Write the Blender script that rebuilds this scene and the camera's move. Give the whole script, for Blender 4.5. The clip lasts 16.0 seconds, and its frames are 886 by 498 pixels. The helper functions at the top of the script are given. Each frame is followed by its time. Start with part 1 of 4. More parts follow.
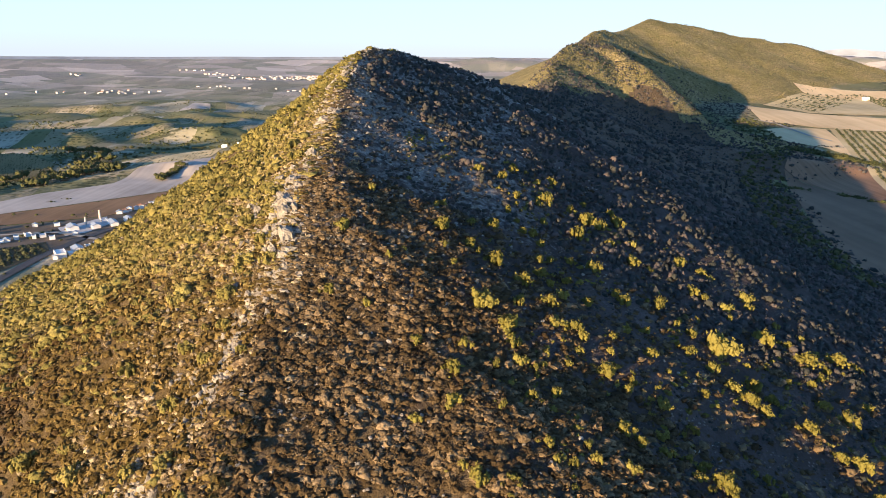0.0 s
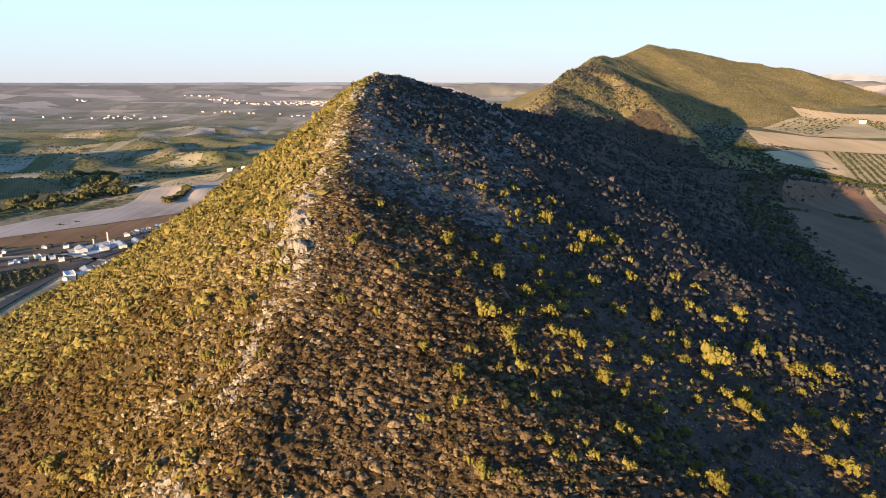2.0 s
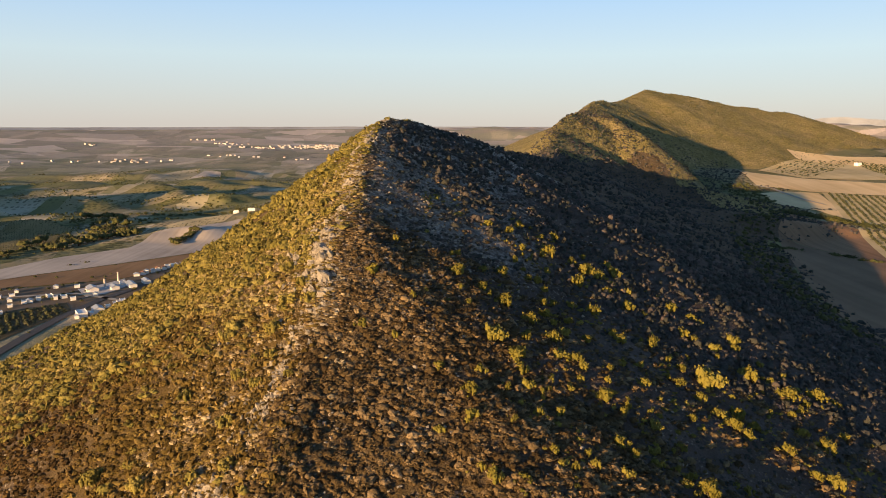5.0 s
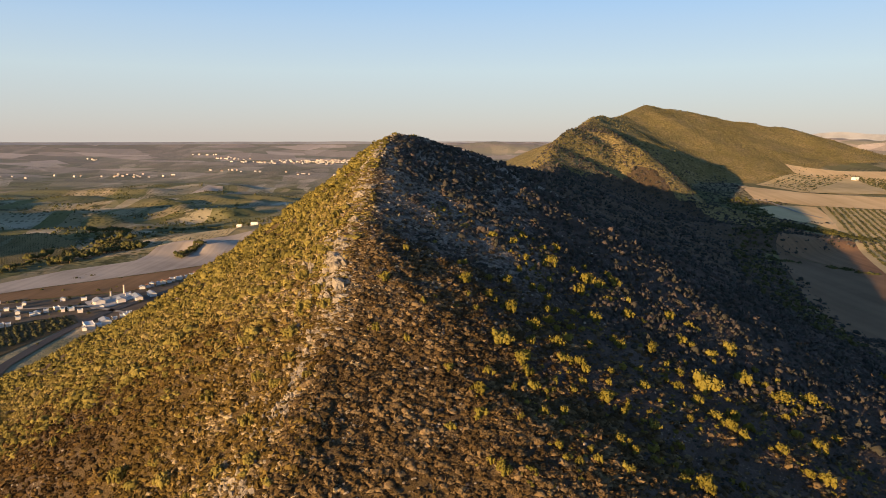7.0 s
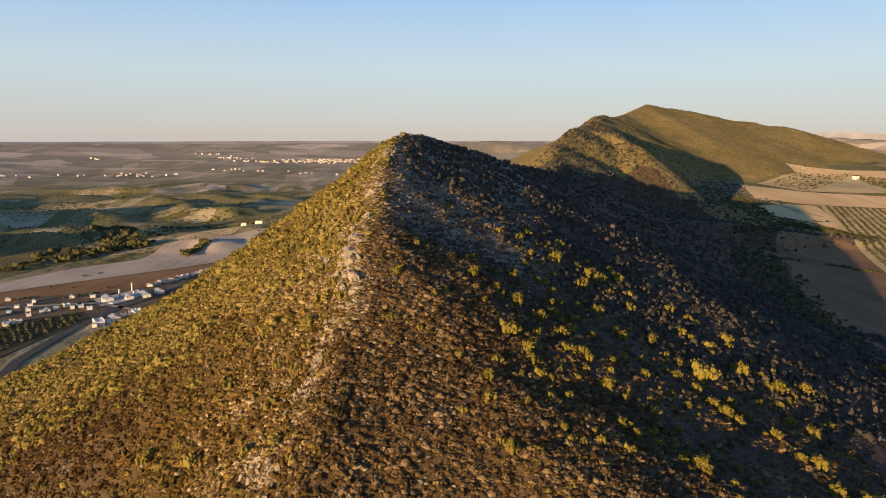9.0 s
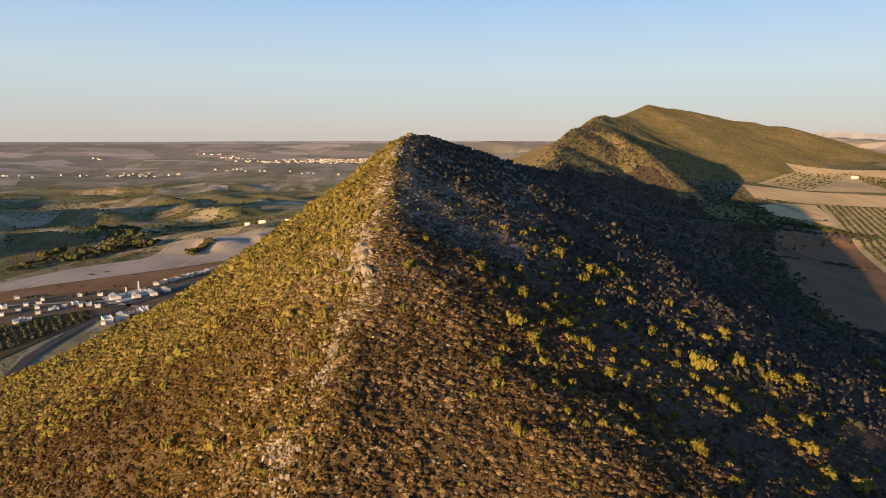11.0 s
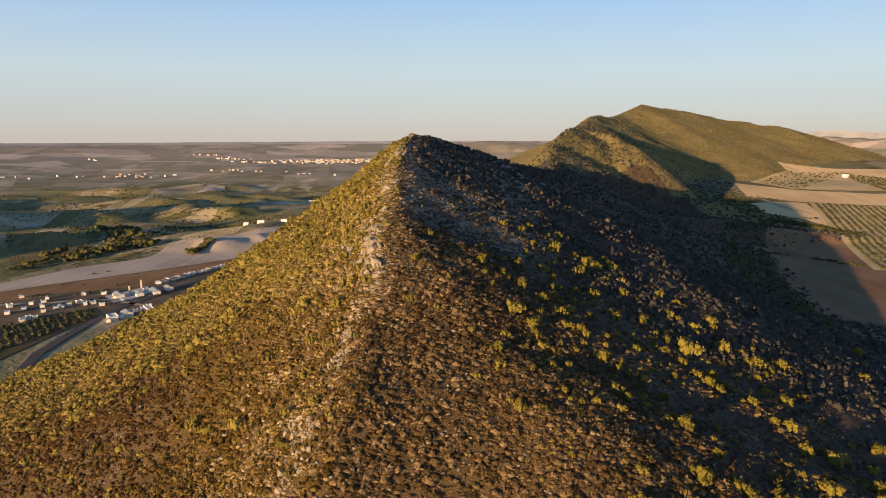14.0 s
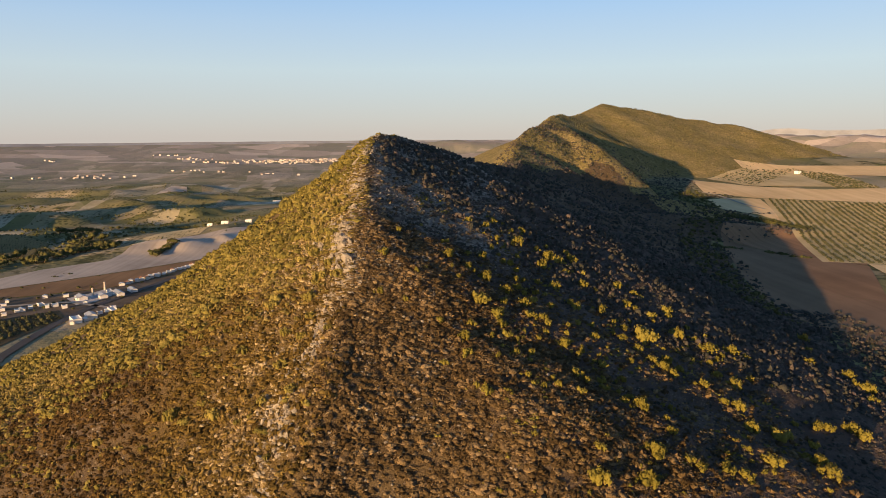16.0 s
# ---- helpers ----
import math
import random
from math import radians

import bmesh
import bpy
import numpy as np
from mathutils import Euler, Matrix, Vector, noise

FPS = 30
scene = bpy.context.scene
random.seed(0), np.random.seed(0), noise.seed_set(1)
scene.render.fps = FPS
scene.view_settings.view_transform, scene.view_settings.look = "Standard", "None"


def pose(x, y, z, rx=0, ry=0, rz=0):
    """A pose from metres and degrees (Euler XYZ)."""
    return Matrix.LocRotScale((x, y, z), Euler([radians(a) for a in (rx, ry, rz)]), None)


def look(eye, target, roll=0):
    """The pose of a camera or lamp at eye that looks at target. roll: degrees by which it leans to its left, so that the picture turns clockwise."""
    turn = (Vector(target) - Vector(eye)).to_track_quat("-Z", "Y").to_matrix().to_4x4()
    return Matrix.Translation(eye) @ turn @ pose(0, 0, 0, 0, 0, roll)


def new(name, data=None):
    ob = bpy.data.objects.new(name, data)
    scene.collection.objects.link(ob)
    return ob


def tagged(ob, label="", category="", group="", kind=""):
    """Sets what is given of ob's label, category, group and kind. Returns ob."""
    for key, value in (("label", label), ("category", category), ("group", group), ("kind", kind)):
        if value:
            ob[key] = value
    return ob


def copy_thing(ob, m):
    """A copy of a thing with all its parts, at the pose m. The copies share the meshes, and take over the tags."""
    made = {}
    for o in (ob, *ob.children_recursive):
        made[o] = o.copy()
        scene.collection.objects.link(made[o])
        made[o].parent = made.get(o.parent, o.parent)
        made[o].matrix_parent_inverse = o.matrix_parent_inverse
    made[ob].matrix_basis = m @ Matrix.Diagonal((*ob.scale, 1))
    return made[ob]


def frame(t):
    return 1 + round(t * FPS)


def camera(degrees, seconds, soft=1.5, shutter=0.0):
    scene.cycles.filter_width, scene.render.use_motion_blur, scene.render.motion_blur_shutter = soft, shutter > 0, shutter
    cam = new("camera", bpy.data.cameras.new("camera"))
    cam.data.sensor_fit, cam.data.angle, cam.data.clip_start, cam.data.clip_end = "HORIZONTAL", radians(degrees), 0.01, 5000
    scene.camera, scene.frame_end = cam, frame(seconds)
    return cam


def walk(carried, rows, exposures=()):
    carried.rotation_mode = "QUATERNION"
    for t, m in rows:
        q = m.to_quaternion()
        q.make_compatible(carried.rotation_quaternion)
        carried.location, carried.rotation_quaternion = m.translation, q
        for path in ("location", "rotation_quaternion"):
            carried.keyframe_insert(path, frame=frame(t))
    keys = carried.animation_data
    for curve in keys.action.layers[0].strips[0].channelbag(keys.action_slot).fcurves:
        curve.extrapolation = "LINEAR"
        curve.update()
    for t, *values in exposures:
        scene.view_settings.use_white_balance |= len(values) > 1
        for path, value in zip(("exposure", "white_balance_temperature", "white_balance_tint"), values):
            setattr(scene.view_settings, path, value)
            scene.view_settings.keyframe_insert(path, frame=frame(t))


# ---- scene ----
# ---- camera: a drone that backs away from the nose of a ridge ----
def shot(x, y, z, yaw, pitch, roll):
    return pose(x, y, z, 90 + pitch, 0, yaw) @ pose(0, 0, 0, 0, 0, roll)


cam = camera(64.4, 16.0, soft=0.5)
PATH = [
    (0.0, shot(-0.01, 0.01, 170.01, -0.01, -15.56, 0.21)),
    (0.5, shot(-0.10, -2.48, 170.00, 0.05, -15.18, 0.16)),
    (1.0, shot(-0.26, -4.96, 170.00, 0.09, -14.73, 0.12)),
    (1.5, shot(-0.48, -7.43, 170.00, 0.13, -14.22, 0.09)),
    (2.0, shot(-0.76, -9.90, 170.01, 0.19, -13.63, 0.06)),
    (2.5, shot(-1.08, -12.37, 170.02, 0.24, -13.06, 0.04)),
    (3.0, shot(-1.45, -14.84, 170.04, 0.25, -12.48, 0.02)),
    (3.5, shot(-1.86, -17.30, 170.06, 0.27, -11.88, 0.00)),
    (4.0, shot(-2.31, -19.76, 170.08, 0.28, -11.29, -0.01)),
    (4.5, shot(-2.79, -22.21, 170.10, 0.31, -10.72, -0.02)),
    (7.0, shot(-5.58, -34.46, 170.27, 0.33, -9.01, -0.03)),
    (7.5, shot(-6.18, -36.91, 170.30, 0.36, -9.03, -0.03)),
    (8.0, shot(-6.78, -39.36, 170.34, 0.39, -9.05, -0.03)),
    (9.0, shot(-8.00, -44.25, 170.41, 0.46, -9.06, -0.04)),
    (11.5, shot(-10.83, -56.51, 170.59, 0.54, -9.05, -0.08)),
    (12.5, shot(-11.81, -61.43, 170.64, 0.55, -9.01, -0.12)),
    (13.5, shot(-12.64, -66.37, 170.69, 0.41, -9.04, -0.18)),
    (14.0, shot(-12.99, -68.84, 170.70, 0.16, -9.05, -0.22)),
    (14.5, shot(-13.29, -71.31, 170.72, -0.23, -9.06, -0.26)),
    (15.0, shot(-13.55, -73.80, 170.72, -0.88, -9.08, -0.31)),
    (15.5, shot(-13.74, -76.28, 170.73, -1.77, -9.12, -0.37)),
    (16.0, shot(-13.88, -78.77, 170.73, -2.69, -9.13, -0.44)),
]

EXPOSURES = [(0.0, 1.64, 5900, 11), (3.5, 1.27, 7150, 15), (4.7, 1.12, 7700, 15), (7.0, 0.94, 7750, 17), (16.0, 0.91, 7750, 17)]
walk(cam, PATH, EXPOSURES)


# ---- light: a low warm sun from the west, a clear sky ----
SUN_FROM = math.radians(51.5)     # how far the sun stands behind the line that runs due left
SUN_UP = math.radians(6.8)
to_sun = Vector((-math.cos(SUN_UP) * math.cos(SUN_FROM), -math.cos(SUN_UP) * math.sin(SUN_FROM), math.sin(SUN_UP)))

world = bpy.data.worlds.new("sky")
scene.world = world
world.use_nodes = True
wn = world.node_tree
sky = wn.nodes.new("ShaderNodeTexSky")
sky.sky_type = "NISHITA"
sky.sun_disc = False
sky.sun_elevation = SUN_UP
sky.sun_rotation = math.atan2(to_sun.x, to_sun.y)
sky.air_density, sky.dust_density, sky.ozone_density = 0.9, 0.3, 3.6
# a pale haze lies along the whole horizon and thins out upwards
way = wn.nodes.new("ShaderNodeTexCoord").outputs["Generated"]
up = wn.nodes.new("ShaderNodeSeparateXYZ")
wn.links.new(way, up.inputs[0])
tone = wn.nodes.new("ShaderNodeValToRGB")
for spot, (place, c) in zip((tone.color_ramp.elements[0], tone.color_ramp.elements.new(0.09), tone.color_ramp.elements[-1]),
                            ((0.0, (0.52, 0.545, 0.58)), (0.09, (0.51, 0.69, 0.82)), (0.18, (0.34, 0.60, 0.95)))):
    spot.position, spot.color = place, (*c, 1)
wn.links.new(up.outputs["Z"], tone.inputs[0])
bright = wn.nodes.new("ShaderNodeVectorMath")
bright.operation = "SCALE"
bright.inputs["Scale"].default_value = 4.6
wn.links.new(tone.outputs[0], bright.inputs[0])
veil = wn.nodes.new("ShaderNodeMapRange")
veil.inputs["From Min"].default_value, veil.inputs["From Max"].default_value = 0.15, 0.5
veil.inputs["To Min"].default_value, veil.inputs["To Max"].default_value = 0.85, 0.0
wn.links.new(up.outputs["Z"], veil.inputs["Value"])
hazy = wn.nodes.new("ShaderNodeMix")
hazy.data_type = "RGBA"
wn.links.new(veil.outputs[0], hazy.inputs[0])
wn.links.new(sky.outputs[0], hazy.inputs[6])
wn.links.new(bright.outputs[0], hazy.inputs[7])
wn.links.new(hazy.outputs[2], wn.nodes["Background"].inputs[0])
wn.nodes["Background"].inputs[1].default_value = 0.121

sun = new("sun", bpy.data.lights.new("sun", "SUN"))
sun.data.energy, sun.data.angle, sun.data.color = 5.0, radians(0.5), (1.0, 0.68, 0.36)
sun.matrix_world = look((0, 0, 0), -to_sun)


# ---- materials ----
class Nodes:
    """Short hand for a procedural material."""
    def __init__(self, name, rough=0.9, spec=0.2):
        self.mat = bpy.data.materials.new(name)
        self.mat.use_nodes = True
        self.t = self.mat.node_tree
        self.b = self.t.nodes["Principled BSDF"]
        self.b.inputs["Roughness"].default_value = rough
        self.b.inputs["Specular IOR Level"].default_value = spec
        self.pos = self.t.nodes.new("ShaderNodeNewGeometry").outputs["Position"]

    def put(self, socket, value):
        if hasattr(value, "is_output"):
            self.t.links.new(value, socket)
        else:
            socket.default_value = (*value, 1) if isinstance(value, tuple) and len(value) == 3 and socket.type == "RGBA" else value

    def scaled(self, sx, sy, sz, rz=0.0, source=None):
        n = self.t.nodes.new("ShaderNodeMapping")
        self.put(n.inputs["Vector"], source or self.pos)
        n.inputs["Scale"].default_value = (sx, sy, sz)
        n.inputs["Rotation"].default_value = (0, 0, rz)
        return n.outputs[0]

    def noise(self, scale, detail=3.0, rough=0.55, vector=None):
        n = self.t.nodes.new("ShaderNodeTexNoise")
        self.put(n.inputs["Vector"], vector or self.pos)
        n.inputs["Scale"].default_value = scale
        n.inputs["Detail"].default_value = detail
        n.inputs["Roughness"].default_value = rough
        return n.outputs["Fac"]

    def cells(self, scale, feature="F1", out="Distance", vector=None, jitter=1.0):
        n = self.t.nodes.new("ShaderNodeTexVoronoi")
        n.feature = feature
        self.put(n.inputs["Vector"], vector or self.pos)
        n.inputs["Scale"].default_value = scale
        n.inputs["Randomness"].default_value = jitter
        return n.outputs[out]

    def ramp(self, fac, stops):
        n = self.t.nodes.new("ShaderNodeValToRGB")
        self.put(n.inputs[0], fac)
        e = n.color_ramp.elements
        while len(e) < len(stops):
            e.new(0.5)
        for s, (p, c) in zip(e, stops):
            s.position, s.color = p, (*c, 1) if isinstance(c, tuple) else (c, c, c, 1)
        return n.outputs[0]

    def steps(self, fac, stops):
        out = self.ramp(fac, stops)
        out.node.color_ramp.interpolation = "CONSTANT"
        return out

    def mix(self, fac, a, b, mode="MIX"):
        n = self.t.nodes.new("ShaderNodeMix")
        n.data_type, n.blend_type = "RGBA", mode
        self.put(n.inputs[0], fac)
        self.put(n.inputs[6], a)
        self.put(n.inputs[7], b)
        return n.outputs[2]

    def math(self, op, a, b=0.0):
        n = self.t.nodes.new("ShaderNodeMath")
        n.operation = op
        self.put(n.inputs[0], a)
        self.put(n.inputs[1], b)
        return n.outputs[0]

    def attribute(self, name, out="Fac"):
        n = self.t.nodes.new("ShaderNodeAttribute")
        n.attribute_name = name
        return n.outputs[out]

    def island(self):
        return self.t.nodes.new("ShaderNodeNewGeometry").outputs["Random Per Island"]

    def own(self):
        return self.t.nodes.new("ShaderNodeObjectInfo").outputs["Random"]

    def bump(self, fac, strength, distance):
        n = self.t.nodes.new("ShaderNodeBump")
        n.inputs["Strength"].default_value = strength
        n.inputs["Distance"].default_value = distance
        self.put(n.inputs["Height"], fac)
        self.put(self.b.inputs["Normal"], n.outputs[0])

    def colour(self, c):
        self.put(self.b.inputs["Base Color"], c)
        return self.mat


def hill_soil():
    m = Nodes("stony hill soil", 0.95, 0.1)
    soil = m.ramp(m.noise(0.05, 4, 0.6), [(0.3, (0.06, 0.047, 0.043)), (0.5, (0.095, 0.075, 0.069)), (0.7, (0.145, 0.117, 0.107))])
    straw = m.ramp(m.noise(0.12, 4, 0.6), [(0.32, (0.08, 0.054, 0.018)), (0.5, (0.12, 0.083, 0.031)), (0.68, (0.175, 0.125, 0.057))])
    cover = m.math("MULTIPLY", m.ramp(m.noise(0.35, 4), [(0.26, 0.55), (0.5, 1.0)]), m.attribute("grassy"))
    c = m.mix(cover, soil, straw)
    stone = m.ramp(m.cells(0.9), [(0.12, 1.0), (0.3, 0.0)])
    where = m.ramp(m.noise(0.09, 3), [(0.45, 0.0), (0.62, 1.0)])
    c = m.mix(m.math("MULTIPLY", stone, where), c, (0.30, 0.255, 0.20))
    c = m.mix(m.ramp(m.noise(1.7, 4, 0.7), [(0.4, 0.45), (0.58, 0.0)]), c, (0.085, 0.064, 0.036))
    bare = m.ramp(m.math("ADD", m.math("MULTIPLY", m.attribute("rocky"), 0.75), m.math("MULTIPLY", m.noise(0.4, 5, 0.7), 0.6)), [(0.62, 0.0), (0.78, 1.0)])
    rock = m.ramp(m.noise(0.8, 5, 0.7), [(0.3, (0.16, 0.145, 0.125)), (0.5, (0.29, 0.265, 0.23)), (0.7, (0.43, 0.39, 0.33))])
    c = m.mix(bare, c, rock)
    m.bump(m.noise(1.1, 6, 0.75), 1.0, 0.9)
    return m.colour(c)


def far_hill_turf():
    """Dry grass and low scrub on the far hill, olive to tan in drifts."""
    m = Nodes("olive turf of the far hill", 0.95, 0.1)
    c = m.ramp(m.noise(0.02, 4, 0.6), [(0.3, (0.22, 0.183, 0.075)), (0.5, (0.30, 0.24, 0.105)), (0.7, (0.39, 0.30, 0.15))])
    c = m.mix(m.ramp(m.noise(0.25, 4, 0.7), [(0.42, 0.6), (0.6, 0.0)]), c, (0.10, 0.096, 0.036))
    c = m.mix(m.ramp(m.noise(0.06, 5, 0.7), [(0.62, 0.0), (0.7, 0.5)]), c, (0.33, 0.28, 0.20))
    m.bump(m.noise(0.35, 5, 0.7), 1.0, 2.5)
    return m.colour(c)


def plain_land():
    m = Nodes("farmed plain", 0.95, 0.1)
    bent = m.mix(0.04, m.pos, m.scaled(900, 900, 0, 0, m.mix(1.0, (0, 0, 0), m.noise(0.004, 3))), "ADD")
    v = m.scaled(1, 0.33, 0, 0.35, bent)
    tones = [(0.0, (0.16, 0.155, 0.06)), (0.2, (0.23, 0.21, 0.09)), (0.36, (0.38, 0.31, 0.19)), (0.46, (0.17, 0.175, 0.07)),
             (0.6, (0.60, 0.52, 0.38)), (0.66, (0.22, 0.21, 0.12)), (0.78, (0.41, 0.345, 0.25))]
    tone = m.steps(m.cells(0.0075, out="Color", vector=v), tones)
    strips = m.steps(m.cells(0.02, out="Color", vector=m.scaled(1, 0.3, 0, 0.6, bent)), tones)
    c = m.mix(m.ramp(m.noise(0.002, 2), [(0.45, 0.15), (0.55, 0.75)]), tone, strips)
    c = m.mix(m.ramp(m.noise(0.006, 5, 0.6), [(0.4, 0.0), (0.65, 0.6)]), c, (0.14, 0.138, 0.075))
    dots = m.ramp(m.cells(0.085, jitter=0.5), [(0.28, 1.0), (0.42, 0.0)])
    groves = m.ramp(m.noise(0.0035, 4), [(0.48, 0.0), (0.56, 0.8)])
    c = m.mix(m.math("MULTIPLY", dots, groves), c, (0.045, 0.055, 0.022))
    woods = m.ramp(m.noise(0.011, 5, 0.7), [(0.58, 0.0), (0.64, 0.85)])
    c = m.mix(woods, c, (0.05, 0.058, 0.026))
    # dry and fallow pale the fields with distance: haze put into the colour
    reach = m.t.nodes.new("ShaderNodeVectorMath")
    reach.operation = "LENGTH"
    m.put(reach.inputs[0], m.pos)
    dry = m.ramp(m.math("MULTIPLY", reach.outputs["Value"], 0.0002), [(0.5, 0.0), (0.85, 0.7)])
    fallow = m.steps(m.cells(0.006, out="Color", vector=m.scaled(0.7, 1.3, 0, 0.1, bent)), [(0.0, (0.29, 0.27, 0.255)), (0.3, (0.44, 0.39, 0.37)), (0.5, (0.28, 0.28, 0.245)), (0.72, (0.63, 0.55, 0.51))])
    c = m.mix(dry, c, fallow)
    m.bump(m.noise(0.05, 4, 0.7), 0.5, 6.0)
    return m.colour(c)


def scrub(name, dark, mid, light, spread=0.02, rough=0.85, leaf=2.0):
    """Small-leaved shrubs: tone by plant, by clump and in broad drifts, with leafy relief."""
    m = Nodes(name, rough, 0.15)
    own = m.math("ADD", m.math("MULTIPLY", m.attribute("plant"), 0.55), m.math("MULTIPLY", m.island(), 0.1))
    drifts = m.math("ADD", m.math("MULTIPLY", m.noise(spread, 3), 0.25), m.math("MULTIPLY", m.noise(0.14, 3, 0.6), 0.5))
    f = m.math("SUBTRACT", m.math("ADD", own, drifts), 0.18)
    leaves = m.noise(leaf, 3, 0.7)
    # the leaf noise also darkens the hollows: shade painted into gaps between leaves
    c = m.ramp(m.math("ADD", f, m.math("MULTIPLY", m.math("SUBTRACT", leaves, 0.5), 0.45)), [(0.12, dark), (0.5, mid), (0.95, light)])
    m.bump(leaves, 1.0, 0.8 / leaf)
    return m.colour(c)


def limestone():
    m = Nodes("grey limestone", 0.9, 0.2)
    c = m.ramp(m.noise(0.5, 5, 0.65), [(0.3, (0.14, 0.125, 0.10)), (0.5, (0.27, 0.24, 0.195)), (0.72, (0.41, 0.368, 0.30))])
    c = m.mix(m.ramp(m.noise(2.3, 5, 0.7), [(0.55, 0.0), (0.72, 0.8)]), c, (0.13, 0.12, 0.105))
    m.bump(m.noise(2.0, 6, 0.75), 0.9, 0.35)
    return m.colour(c)


def field_soil(name, a, b, turn, furrow=0.22, blotch=0.02, strength=0.5):
    """Worked land with furrows that run one way."""
    m = Nodes(name, 0.95, 0.1)
    v = m.scaled(furrow, furrow * 0.02, 0.02, turn)
    lines = m.noise(1.0, 2, 0.5, v)
    f = m.math("ADD", m.math("MULTIPLY", lines, strength), m.math("MULTIPLY", m.noise(blotch, 5, 0.6), 1.0 - strength))
    return m.colour(m.ramp(f, [(0.36, a), (0.62, b)]))


def plain_paint(name, c, rough=0.8, dirt=0.25, scale=0.4):
    m = Nodes(name, rough, 0.3)
    d = tuple(v * 0.6 for v in c)
    f = m.math("MULTIPLY", m.ramp(m.noise(scale, 4, 0.65), [(0.4, 0.0), (0.75, 1.0)]), dirt)
    return m.colour(m.mix(f, c, d))


MAT_SOIL = hill_soil()
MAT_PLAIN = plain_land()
MAT_TURF = far_hill_turf()
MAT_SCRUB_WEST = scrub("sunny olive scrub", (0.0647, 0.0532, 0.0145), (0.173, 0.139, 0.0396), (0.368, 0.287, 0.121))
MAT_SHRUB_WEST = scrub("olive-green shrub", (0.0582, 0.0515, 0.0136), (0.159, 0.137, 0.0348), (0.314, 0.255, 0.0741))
MAT_SCRUB_NOSE = scrub("dry brown scrub", (0.0312, 0.0206, 0.00877), (0.0937, 0.0633, 0.0282), (0.281, 0.203, 0.113))
MAT_SCRUB_DRY = scrub("dry tan-brown scrub", (0.0368, 0.0247, 0.00636), (0.101, 0.0681, 0.0172), (0.258, 0.183, 0.0616))
# A brown for the dim lower left, with the shade put into the colour.
MAT_SCRUB_RUST_SHADE = scrub("shade-toned russet-brown scrub", (0.0294, 0.0175, 0.0063), (0.0702, 0.0432, 0.0144), (0.176, 0.114, 0.0442))
# Same growth as the yellow shrubs; its darkness is shade put into the colour.
MAT_SCRUB_SHADE = scrub("shade-toned green scrub", (0.0268, 0.0317, 0.0268), (0.0556, 0.0556, 0.0475), (0.117, 0.091, 0.0845))
MAT_SCRUB_FAR = scrub("far hill scrub", (0.0633, 0.0621, 0.0242), (0.121, 0.108, 0.0425), (0.207, 0.172, 0.0713), leaf=1.2)
# The same shrubs where sun strikes: the lit tone is put into the colour.
MAT_GOLD_LIT = scrub("sunlit yellow-green shrub", (0.0865, 0.0793, 0.0167), (0.167, 0.146, 0.0301), (0.243, 0.212, 0.0542))
MAT_PALE = scrub("pale tan dry shrub", (0.0931, 0.0658, 0.0328), (0.257, 0.191, 0.101), (0.53, 0.428, 0.257))
MAT_STRAW = scrub("straw-coloured dry shrub", (0.052, 0.0359, 0.0145), (0.116, 0.0809, 0.0318), (0.208, 0.156, 0.0694))
MAT_TREE = scrub("dark tree leaves", (0.032, 0.038, 0.014), (0.07, 0.075, 0.026), (0.13, 0.12, 0.042), leaf=1.2)
MAT_OLIVE = scrub("grey-green olive leaves", (0.035, 0.04, 0.018), (0.075, 0.08, 0.035), (0.13, 0.125, 0.06), leaf=1.2)
MAT_BARK = plain_paint("grey bark", (0.12, 0.09, 0.065), 0.9)
MAT_ROCK = limestone()
MAT_STUBBLE = field_soil("pale stubble", (0.36, 0.31, 0.26), (0.55, 0.48, 0.40), 0.5, 0.15, 0.012, 0.35)
MAT_PLOUGH = field_soil("brown ploughed soil", (0.207, 0.126, 0.0655), (0.326, 0.198, 0.105), 0.6, 0.12, 0.01, 0.4)
MAT_PINK = field_soil("pinkish tilled soil", (0.202, 0.116, 0.0641), (0.293, 0.172, 0.0976), -0.55, 0.35, 0.012, 0.5)
MAT_GREY = field_soil("grey-brown fallow soil", (0.174, 0.107, 0.0638), (0.266, 0.168, 0.101), 0.9, 0.08, 0.015, 0.4)
MAT_TAN = field_soil("dry tan field", (0.588, 0.42, 0.216), (0.777, 0.58, 0.326), 1.0, 0.1, 0.01, 0.35)
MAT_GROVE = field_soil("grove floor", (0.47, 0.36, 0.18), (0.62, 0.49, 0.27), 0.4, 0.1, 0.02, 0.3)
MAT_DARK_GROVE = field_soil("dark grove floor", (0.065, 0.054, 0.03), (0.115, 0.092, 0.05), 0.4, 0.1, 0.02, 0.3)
MAT_HILL_GROVE = field_soil("olive-brown grove floor", (0.16, 0.132, 0.06), (0.26, 0.205, 0.10), 0.4, 0.1, 0.02, 0.3)
MAT_YARD = field_soil("trodden village ground", (0.111, 0.0845, 0.0598), (0.195, 0.153, 0.109), 0.2, 0.1, 0.03, 0.2)
MAT_HAZE = plain_paint("haze-coloured far hills", (0.27, 0.3, 0.345), 1.0, 0.9, 0.006)
MAT_ASPHALT = plain_paint("worn asphalt", (0.07, 0.068, 0.068), 0.85, 0.4, 0.05)
MAT_TRACK = plain_paint("pale dirt track", (0.42, 0.36, 0.28), 0.95, 0.3, 0.1)
MAT_CONCRETE = plain_paint("pale concrete", (0.5, 0.48, 0.45), 0.9, 0.3, 0.2)
